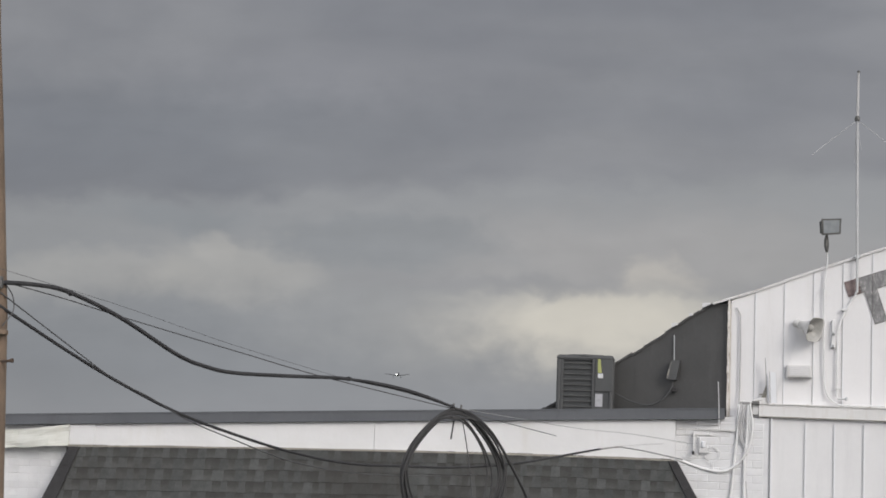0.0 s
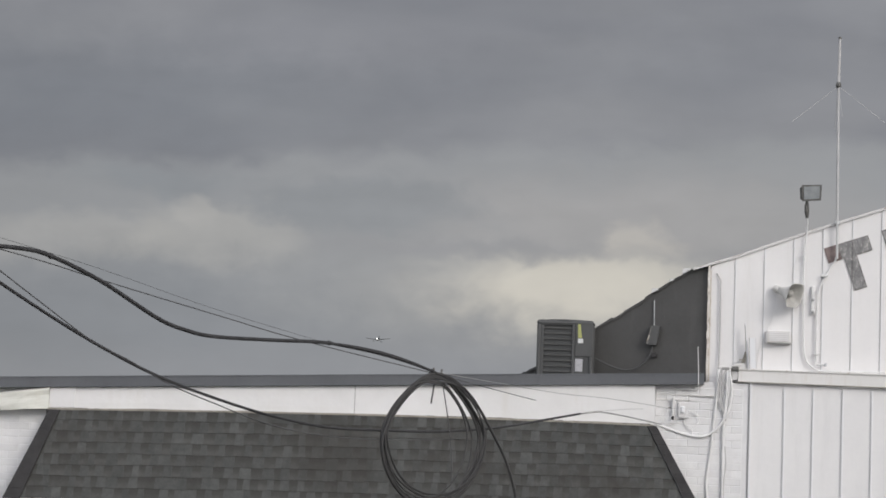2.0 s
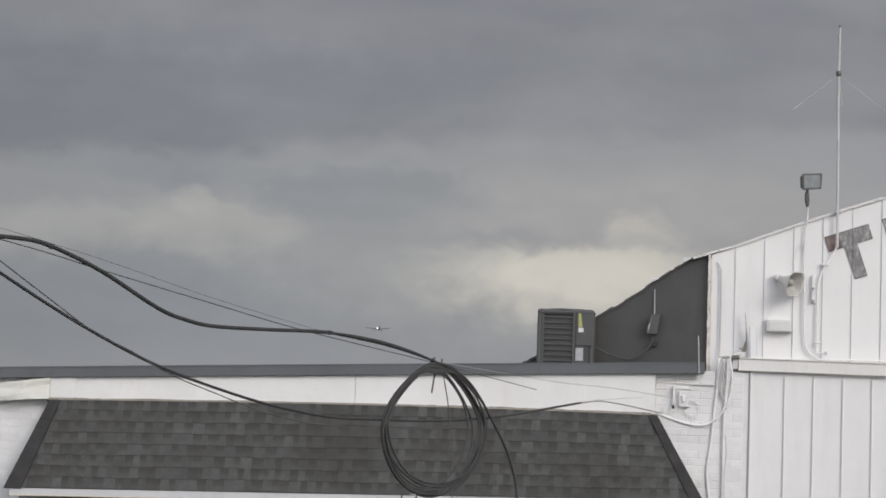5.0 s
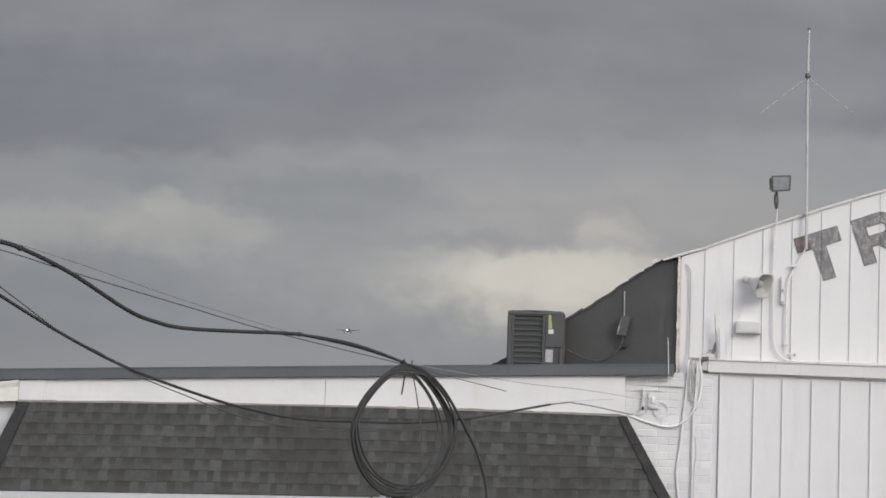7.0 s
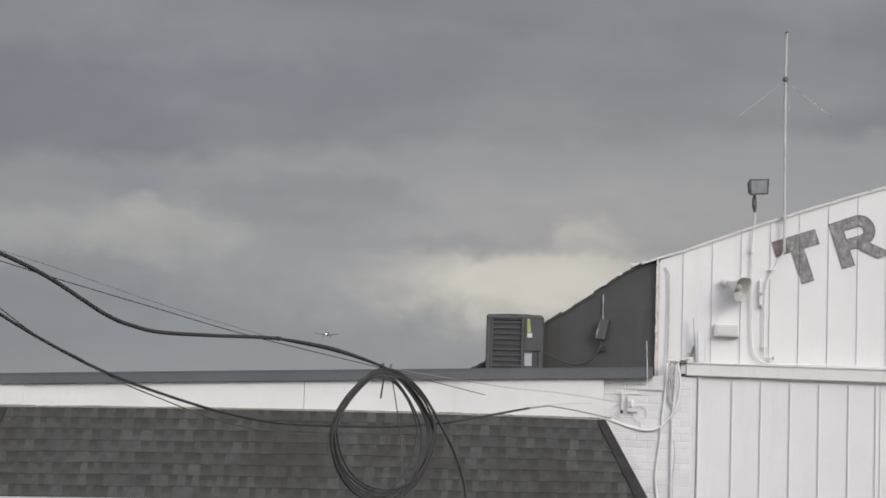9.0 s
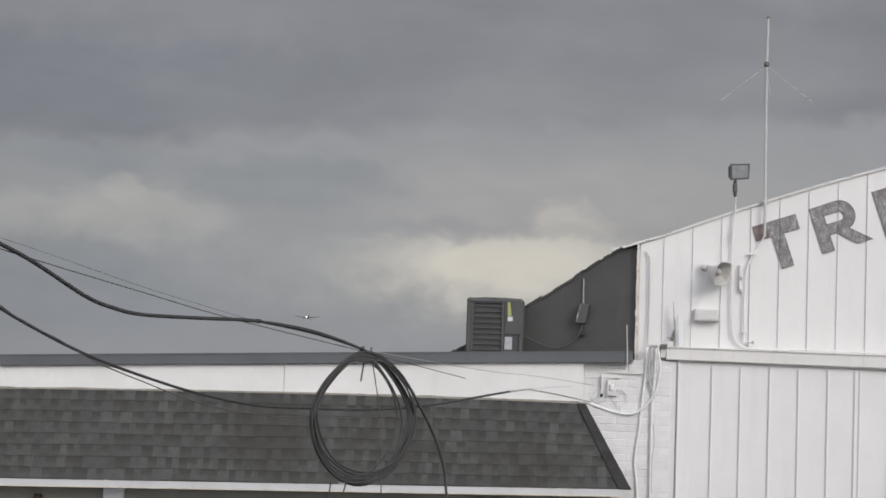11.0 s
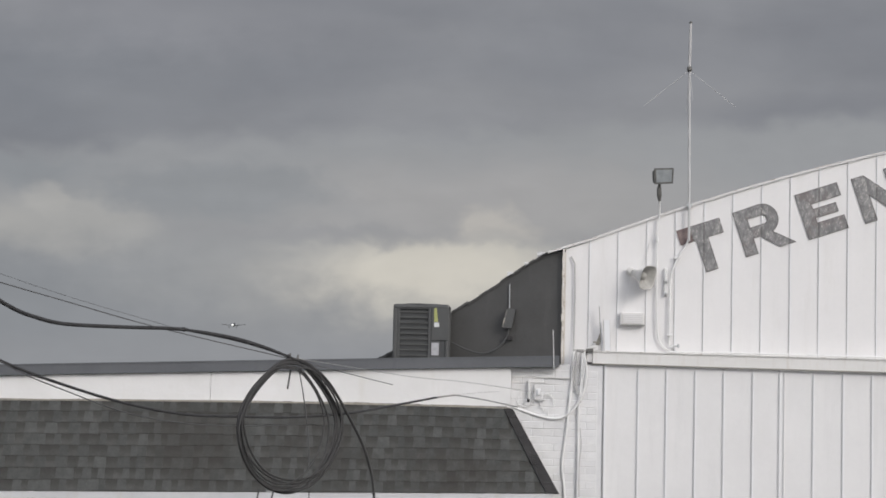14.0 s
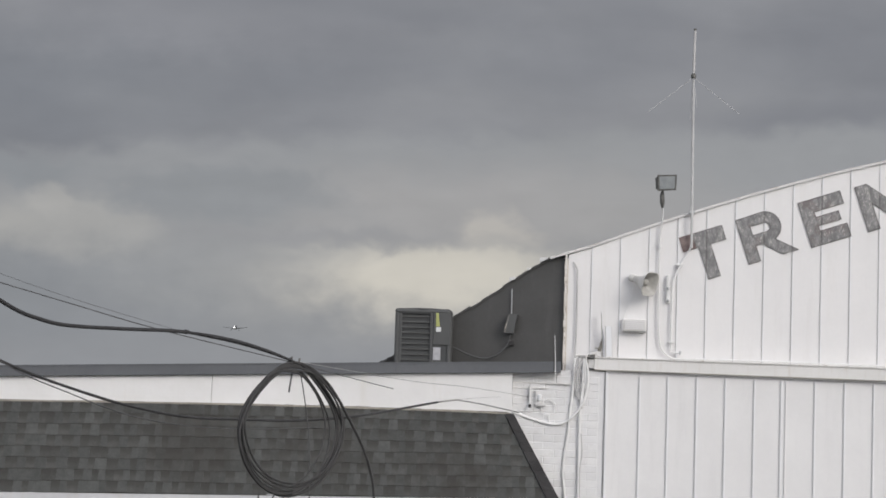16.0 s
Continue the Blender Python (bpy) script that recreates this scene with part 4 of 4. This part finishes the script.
for name, pts, r in (
        ("wire", ((0.762, 4.60), (0.69, 4.435), (0.692, 4.18), (0.755, 3.985), (0.765, 3.90)), 0.011),
        ("wire", ((0.775, 4.60), (0.77, 4.28), (0.75, 3.996), (0.745, 3.85)), 0.012),
        ("wire", ((0.69, 4.60), (0.652, 4.41), (0.66, 4.2), (0.735, 4.0)), 0.009),
        ("wire", ((0.79, 4.60), (0.80, 4.35), (0.775, 4.1), (0.75, 3.9)), 0.010),
        ("wire", ((0.70, 4.61), (0.715, 4.46), (0.79, 4.25), (0.80, 4.08), (0.76, 3.93)), 0.009),
        ("wire", ((0.75, 4.60), (0.715, 4.40), (0.735, 4.22), (0.78, 4.05)), 0.007),
        ("cable", ((0.80, 4.61), (0.839, 4.361), (0.827, 4.153), (0.774, 3.971), (0.674, 3.813), (0.547, 3.706), (0.418, 3.672), (0.263, 3.686), (0.08, 3.733), (-0.18, 3.82)), 0.018),
        ("conduit", ((0.655, 4.60), (0.64, 4.226), (0.608, 3.889), (0.577, 3.501), (0.525, 3.043), (0.566, 2.558), (0.57, 1.5), (0.57, 0.1)), 0.018),
        ("conduit", ((0.738, 3.90), (0.740, 3.5), (0.744, 2.563), (0.745, 1.4), (0.745, 0.1)), 0.020),
        ("wire", ((0.765, 3.55), (0.785, 3.3), (0.76, 3.05), (0.765, 2.6)), 0.007)):
    # the thinner wires are grey to put shade into the white bundle
    part(name, tube(smooth_path([(x, WY if name != "conduit" else WY + 0.012, z) for x, z in pts]), r, 7), M_MIDGREY if r in (0.011, 0.009, 0.007) else M_WPIPE, bun, "", True)

gear = thing("insulator_rack", (0.1, 27.66, 3.9), "white painted insulator rack with looped wires on brick", "insulator rack")
for x1, z, h in ((0.38, 4.296, 0.012), (0.61, 4.225, 0.018), (0.30, 4.160, 0.012)):
    part("rail", box(-0.20, x1, 27.757, 27.79, z, z + h, 0.003), M_HEAD, gear)
part("upright", box(0.037, 0.058, 27.71, 27.785, 3.90, 4.20, 0.004), M_WPIPE, gear)
part("upright", box(0.126, 0.144, 27.71, 27.785, 3.93, 4.13, 0.004), M_WPIPE, gear)
part("arm", box(0.14, 0.265, 27.72, 27.785, 3.912, 3.930, 0.004), M_MIDGREY, gear)
part("insulator", lathe([(0.02, -0.05), (0.035, -0.03), (0.025, 0), (0.038, 0.03), (0.02, 0.05)], Matrix.Translation((0.177, 27.72, 4.03)), 12), M_TRIM, gear, "white porcelain insulator", True)
part("insulator", lathe([(0.012, -0.025), (0.021, 0), (0.012, 0.025)], Matrix.Translation((0.045, 27.69, 3.915)), 12), M_CABLE, gear, "dark insulator", True)
for cx, cz, rx, rz in ((-0.002, 3.938, 0.125, 0.12), (0.02, 3.93, 0.075, 0.085), (0.0, 3.92, 0.10, 0.095), (0.305, 3.894, 0.105, 0.12), (0.30, 3.90, 0.095, 0.10)):
    part("wire_loop", tube([(cx + rx * math.cos(a), 27.755, cz + rz * math.sin(a)) for a in [2 * math.pi * k / 24 for k in range(24)]], 0.0042, 5, None, True), M_WPIPE, gear)
part("drop_wire", tube([(0.31, 27.76, 3.775), (0.315, 27.76, 3.68)], 0.008, 5), M_WPIPE, gear)

# ---------------------------------------------------------------- utility pole
pole = thing("utility_pole", (-5.75, 16.0, 0.0), "weathered brown wooden utility pole with a step bolt", "utility pole")
part("shaft", tube([(-5.73, 16.0, 0.0), (-5.745, 16.0, 3.0), (-5.80, 16.0, 4.85), (-5.85, 16.0, 5.6), (-5.90, 16.0, 6.4), (-5.97, 16.0, 7.25), (-6.08, 16.0, 9.5)], [0.165, 0.16, 0.152, 0.145, 0.135, 0.13, 0.115], 18), M_POLE, pole, "", True)
part("step_bolt", tube([(-5.66, 15.95, 4.46), (-5.57, 15.9, 4.465), (-5.535, 15.9, 4.47)], [0.012, 0.012, 0.02], 7), M_RUSTY, pole, "rusty step bolt")
part("cleat", box(-5.67, -5.61, 15.86, 15.96, 4.68, 4.72, 0.006), M_POLE, pole)
part("cable_bracket", box(-5.75, -5.65, 15.84, 15.9, 5.06, 5.16, 0.01), M_FLOOD, pole)

# ---------------------------------------------------------------- cables
CA, CB = Vector((-5.62, 16.0, 0)), Vector((0.05, 27.6, 0))


def along(x, z, off=0.0):
    """A point over the line from the pole to the wall, by its x and height."""
    s = (x - CA.x) / (CB.x - CA.x)
    return Vector((x, CA.y + (CB.y - CA.y) * s + off, z))


def cable(name, pts, r, mat, label, off=0.0, sides=8):
    a = along(*pts[0], off)
    c = thing(name, a, label, "cable", "overhead cables")
    part("strand", tube(smooth_path([along(x, z, off) for x, z in pts]), r, sides), mat, c, "", True)
    return c


main = cable("overhead_cable", [(-5.72, 5.106), (-5.5, 5.126), (-5.32, 5.096), (-5.03, 4.926), (-4.69, 4.646), (-4.51, 4.556), (-4.32, 4.516), (-3.94, 4.526), (-3.66, 4.543), (-3.48, 4.545)], 0.0195, M_CABLE, "thick black lashed cable in a slack wave from the pole")
for dz, off, r in ((0.012, 0.01, 0.0095), (0.0, -0.015, 0.0115), (-0.013, 0.012, 0.0085)):
    part("loose_strand", tube(smooth_path([along(x, z + dz * k, off) for x, z, k in ((-3.52, 4.546, 0.3), (-3.30, 4.520, 1.0), (-3.06, 4.476, 1.2), (-2.82, 4.403, 0.9), (-2.6, 4.316, 0.3))]), r, 7), M_CABLE, main, "", True)
for x, z in ((-5.31, 5.09), (-3.50, 4.545), (-2.63, 4.33)):
    p = along(x, z)
    part("tie", lathe([(0.022, -0.02), (0.026, 0.0), (0.022, 0.02)], Matrix.Translation(p) @ pose(0, 0, 0, 90, 0, -26), 8), M_CABLE, main)
part("drop", tube(smooth_path([along(x, z, -0.03) for x, z in ((-2.6, 4.31), (-2.45, 4.26), (-2.29, 4.11), (-2.18, 3.94), (-2.06, 3.70), (-1.91, 3.37), (-1.83, 3.11), (-1.78, 2.83), (-1.75, 2.2), (-1.75, 0.3))]), 0.017), M_COIL, main, "cable dropping to the ground", True)
cable("messenger_wire", [(-5.7, 5.13), (-5.34, 5.035), (-5.03, 4.935), (-4.33, 4.728), (-3.69, 4.545), (-2.62, 4.305), (-2.19, 4.20), (-1.61, 4.06)], 0.0048, M_WIRE, "thin steel wire carrying the cable", 0.03, 6)
cable("thin_wire", [(-5.7, 5.23), (-5.03, 5.03), (-4.33, 4.78), (-3.52, 4.54)], 0.0021, M_WIRE, "very thin grey wire above the cable", 0.0, 5)
cable("overhead_cable", [(-5.72, 4.95), (-5.33, 4.60), (-5.01, 4.34), (-4.67, 4.11), (-4.30, 3.93), (-3.91, 3.78), (-3.49, 3.68), (-3.04, 3.66), (-2.54, 3.66), (-2.0, 3.72), (-1.42, 3.85), (-1.12, 3.92)], 0.0145, M_CABLE, "black cable sagging from the pole to the wall", 0.05)
cable("overhead_cable", [(-1.13, 3.917), (-1.02, 3.938), (-0.93, 3.953), (-0.86, 3.961)], 0.0115, M_RAIL, "grey taped splice on a black cable", 0.05)
cable("overhead_cable", [(-0.91, 3.96), (-0.62, 3.92), (-0.3, 3.86), (-0.1, 3.82)], 0.0095, M_LTWIRE, "grey end of a cable at the wall", 0.05)
cable("thin_wire", [(-0.95, 3.955), (-0.6, 4.0), (-0.35, 4.02)], 0.0028, M_LTWIRE, "short pale wire tail on the cable", 0.12, 5)
cable("thin_wire", [(-5.68, 5.03), (-5.33, 4.66), (-5.06, 4.385), (-4.84, 4.235), (-4.6, 4.045), (-4.3, 3.88), (-3.91, 3.69), (-3.49, 3.59), (-3.03, 3.56), (-2.38, 3.58)], 0.0055, M_WIRE, "thin dark wire winding round the sagging cable", 0.03, 6)
cable("thin_wire", [(-2.6, 4.32), (-1.43, 4.17), (-0.78, 4.13), (-0.05, 4.05)], 0.0036, M_LTWIRE, "pale wire running to the wall insulator", 0.02, 6)
cable("thin_wire", [(-5.62, 5.09), (-5.585, 5.0), (-5.58, 4.88), (-5.63, 4.75)], 0.005, M_WIRE, "thin wire loop beside the pole", -0.12, 5)

coil = thing("cable_coil", along(-2.6, 2.85), "hanging coil of black cable looped under the overhead line", "cable coil")
TOP = (-2.60, 4.29)
for i, (x0, z0, kx, kz, r) in enumerate(((-2.605, 3.565, 0.445, 0.735, 0.018), (-2.610, 3.58, 0.428, 0.70, 0.014), (-2.575, 3.56, 0.455, 0.72, 0.014), (-2.555, 3.61, 0.455, 0.68, 0.012), (-2.625, 3.55, 0.400, 0.70, 0.012), (-2.545, 3.62, 0.44, 0.66, 0.012), (-2.640, 3.60, 0.365, 0.67, 0.010))):
    loop = []
    for k in range(56):
        a = 2 * math.pi * k / 56
        c, q = math.cos(a), math.sin(a)
        pinch = 1 - 0.36 * max(0.0, q) ** 1.5 + 0.012 * math.sin(3 * a + i)
        x, z = x0 + kx * c * pinch, z0 + kz * q
        up = max(0.0, (q - 0.75) / 0.25) ** 1.5          # all strands gather under the clips
        x, z = x + (TOP[0] + 0.6 * (x - TOP[0]) - x) * up, z + (TOP[1] - 0.02 * i - z) * up * 0.8
        loop.append(along(x, z + 0.006 * math.sin(5 * a + 2 * i), 0.02 * math.sin(a * 2 + i * 1.3) - 0.022 * i))
    part("loop", tube(loop, r, 7, None, True), M_COIL, coil, "", True)
for pts, r in (([(-2.52, 4.28), (-2.31, 4.14), (-2.21, 3.96), (-2.13, 3.72), (-2.12, 3.5)], 0.010), ([(-2.60, 4.21), (-2.625, 3.97)], 0.010), ([(-2.53, 4.21), (-2.48, 3.90), (-2.43, 3.50), (-2.41, 3.05), (-2.40, 2.5)], 0.007)):
    part("tail", tube(smooth_path([along(x, z, -0.06) for x, z in pts]), r, 6), M_WIRE if r < 0.009 else M_CABLE, coil, "loose cable tail")
for x, z in ((-2.62, 4.35), (-2.55, 4.34)):
    part("clip", tube([along(x, z - 0.06), along(x + 0.005, z + 0.015)], 0.012, 6), M_FLOOD, coil, "metal clip")
part("tie", lathe([(0.016, -0.03), (0.025, -0.012), (0.025, 0.012), (0.016, 0.03)], Matrix.Translation(along(-2.925, 3.935, -0.03)) @ pose(0, 0, 0, 0, 25, 0), 8), M_COIL, coil, "taped tie round the coil")
for x, z0, z1 in ((-2.85, 2.88, 2.70), (-2.72, 2.86, 2.76)):
    part("tie_end", tube([along(x, z0, -0.08), along(x - 0.02, z1, -0.08)], 0.009, 6), M_CABLE, coil)
part("tag", box(-2.78, -2.71, along(-2.75, 0).y - 0.19, along(-2.75, 0).y - 0.185, 2.85, 2.864), M_LTWIRE, coil, "small white tag")

# ---------------------------------------------------------------- far aeroplane
pl = Vector((-146.5, 988.6, 39.6))
ap = thing("aeroplane", pl, "small low-wing aeroplane approaching with landing light on", "aeroplane")
part("fuselage", lathe([(0.15, -1.2), (0.6, -0.8), (0.75, 0.5), (0.6, 4.0), (0.15, 7.0)], Matrix.Translation(pl) @ pose(0, 0, 0, -90, 0, 0), 14), M_PLANE, ap, "", True)
for s in (-1, 1):
    part("wing", skin([(pl.x + s * 0.5, pl.y, pl.z - 0.45), (pl.x + s * 6.2, pl.y + 0.4, pl.z + 0.35), (pl.x + s * 6.2, pl.y + 0.4, pl.z + 0.50), (pl.x + s * 0.5, pl.y, pl.z - 0.15)],
                      [(pl.x + s * 0.5, pl.y + 1.8, pl.z - 0.45), (pl.x + s * 6.2, pl.y + 1.5, pl.z + 0.35), (pl.x + s * 6.2, pl.y + 1.5, pl.z + 0.50), (pl.x + s * 0.5, pl.y + 1.8, pl.z - 0.15)]), M_PLANE, ap)
    part("wheel", lathe([(0.28, -0.1), (0.28, 0.1)], Matrix.Translation(pl + Vector((s * 1.9, 0.5, -1.25))) @ pose(0, 0, 0, 0, 90, 0), 10), M_CABLE, ap)
    part("gear_leg", tube([pl + Vector((s * 1.9, 0.5, -0.3)), pl + Vector((s * 1.9, 0.5, -1.2))], 0.08, 6), M_PLANE, ap)
part("fin", box(pl.x - 0.08, pl.x + 0.08, pl.y + 5.8, pl.y + 7, pl.z, pl.z + 1.6), M_PLANE, ap)
part("landing_light", lathe([(0.36, 0.0), (0.34, 0.12), (0.13, 0.25)], Matrix.Translation(pl + Vector((0, -1.25, 0.1))) @ pose(0, 0, 0, 90, 0, 0), 14), M_LANDING, ap, "bright white landing light")

# ---------------------------------------------------------------- shingles and bricks


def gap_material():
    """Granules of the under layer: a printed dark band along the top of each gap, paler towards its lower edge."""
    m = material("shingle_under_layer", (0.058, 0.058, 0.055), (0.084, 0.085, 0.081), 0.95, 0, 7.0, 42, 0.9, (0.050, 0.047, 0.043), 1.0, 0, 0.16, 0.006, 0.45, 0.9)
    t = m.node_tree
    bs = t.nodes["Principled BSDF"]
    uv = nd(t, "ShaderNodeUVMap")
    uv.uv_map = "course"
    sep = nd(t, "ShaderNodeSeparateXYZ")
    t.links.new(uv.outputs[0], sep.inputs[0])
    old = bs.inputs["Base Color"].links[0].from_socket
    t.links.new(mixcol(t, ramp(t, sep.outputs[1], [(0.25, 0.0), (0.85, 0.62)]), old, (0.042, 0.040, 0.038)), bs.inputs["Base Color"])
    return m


def water_stain(m, x0, z0, rx, rz):
    """A broad ragged damp stain where the hanging cable drips on the shingles."""
    t = m.node_tree
    bs = t.nodes["Principled BSDF"]
    geo, sep = nd(t, "ShaderNodeNewGeometry"), nd(t, "ShaderNodeSeparateXYZ")
    n = nd(t, "ShaderNodeTexNoise", Scale=3.0, Detail=5.0, Roughness=0.65)
    t.links.new(geo.outputs["Position"], sep.inputs[0])
    t.links.new(geo.outputs["Position"], n.inputs["Vector"])
    a = vmath(t, "DIVIDE", vmath(t, "SUBTRACT", sep.outputs[0], x0), rx)
    b = vmath(t, "DIVIDE", vmath(t, "SUBTRACT", sep.outputs[2], z0), rz)
    r = vmath(t, "ADD", vmath(t, "ADD", vmath(t, "MULTIPLY", a, a), vmath(t, "MULTIPLY", b, b)), vmath(t, "MULTIPLY", n.outputs[0], 1.6))
    old = bs.inputs["Base Color"].links[0].from_socket
    t.links.new(mixcol(t, ramp(t, vmath(t, "MULTIPLY", r, 0.4), [(0.35, 0.52), (0.85, 0.0)]), old, (0.044, 0.041, 0.037)), bs.inputs["Base Color"])


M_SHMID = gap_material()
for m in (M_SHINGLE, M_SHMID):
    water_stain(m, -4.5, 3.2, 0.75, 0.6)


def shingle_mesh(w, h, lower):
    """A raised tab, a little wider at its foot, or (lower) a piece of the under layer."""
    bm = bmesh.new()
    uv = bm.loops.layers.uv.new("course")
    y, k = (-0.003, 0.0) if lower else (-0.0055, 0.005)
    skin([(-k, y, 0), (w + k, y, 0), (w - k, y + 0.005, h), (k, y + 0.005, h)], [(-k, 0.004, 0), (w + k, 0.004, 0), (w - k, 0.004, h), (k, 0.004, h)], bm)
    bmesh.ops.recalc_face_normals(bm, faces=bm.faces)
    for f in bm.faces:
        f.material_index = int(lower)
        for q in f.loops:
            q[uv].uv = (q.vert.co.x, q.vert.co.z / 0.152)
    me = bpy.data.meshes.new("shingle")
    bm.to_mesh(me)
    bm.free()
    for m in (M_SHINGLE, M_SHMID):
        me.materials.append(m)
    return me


WIDTHS = (0.09, 0.12, 0.16, 0.22)
COURSES = 8
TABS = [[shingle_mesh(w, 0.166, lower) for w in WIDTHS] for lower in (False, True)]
rng = random.Random(4)
far_tabs = bmesh.new()
single = 0
mb = BASE[mans.name]
for row in range(COURSES):
    v0 = row / COURSES + 0.003
    lo_x = XBL + (XTL - XBL) * (v0 + 0.06) + 0.06
    hi_x = XBR + (XTR - XBR) * (v0 + 0.06) - 0.06
    x = hi_x - rng.uniform(0, 0.1)
    lower, run = False, 0
    while x > lo_x + 0.11:
        k = rng.choice((0, 0, 1, 1, 2)) if not lower else rng.choice((0, 0, 1, 1, 1, 2))
        x -= WIDTHS[k]
        if x < lo_x:
            break
        a = mxv(x, v0 + rng.uniform(-0.005, 0.005) + 0.004 * math.sin(2.1 * x + row), 0.006)
        b = mxv(x, min(v0 + 1 / COURSES, 1.0), 0.004)
        up = (b - a).normalized()
        right = (mxv(x + 0.2, v0) - mxv(x, v0)).normalized()
        depth = up.cross(right).normalized()
        right = depth.cross(up)
        m = Matrix(((right.x, depth.x, up.x, a.x - mb.x), (right.y, depth.y, up.y, a.y - mb.y), (right.z, depth.z, up.z, a.z - mb.z), (0, 0, 0, 1)))
        if single < 300 and x > -6.9:
            ob = new("shingle", TABS[lower][k])
            ob.parent, ob.matrix_basis = mans, m
            single += 1
        else:
            tmp = bmesh.new()
            tmp.from_mesh(TABS[lower][k])
            bmesh.ops.transform(tmp, matrix=m, verts=tmp.verts)
            join(far_tabs, tmp)
        run = run + 1 if lower else 0
        lower = rng.random() < (0.15 if run == 1 else 0.0 if run else 0.80)
me = bpy.data.meshes.new("shingles")
far_tabs.to_mesh(me)
far_tabs.free()
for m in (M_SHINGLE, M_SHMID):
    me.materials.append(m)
ob = new("shingles", me)
ob.parent = mans
tagged(ob, kind="stuff")


def brick_mesh(w):
    bm = box(0.002, w - 0.002, -0.005, 0.03, 0.002, 0.100)
    bmesh.ops.bevel(bm, geom=[e for e in bm.edges if all(v.co.y < 0 for v in e.verts)], offset=0.005, segments=1, affect="EDGES")
    me = bpy.data.meshes.new("brick")
    bm.to_mesh(me)
    bm.free()
    me.materials.append(M_BRICK)
    return me


BRICKS = {w: brick_mesh(w) for w in (0.30, 0.15)}
lb = BASE[lowb.name]


def brickwork(x0, x1, z0, z1):
    z, row = z0, 0
    while z < z1 - 0.05:
        x = x0
        if row % 2:
            ob = new("brick", BRICKS[0.15])
            ob.parent, ob.location = lowb, (x - lb.x, fy(x, 0.07) - lb.y, z - lb.z)
            ob.rotation_euler[2] = math.atan(0.0524)
            x += 0.15
        while x < x1 - 0.14:
            w = 0.30 if x + 0.30 <= x1 + 0.001 else 0.15
            ob = new("brick", BRICKS[w])
            ob.parent, ob.location = lowb, (x - lb.x, fy(x, 0.07) + rng.uniform(-0.003, 0.003) - lb.y, z - lb.z)
            ob.rotation_euler[2] = math.atan(0.0524)
            x += w
        z += 0.102
        row += 1


brickwork(-0.20, 1.08, 2.2, 4.38)
brickwork(-10.7, -8.55, 2.0, 3.72)
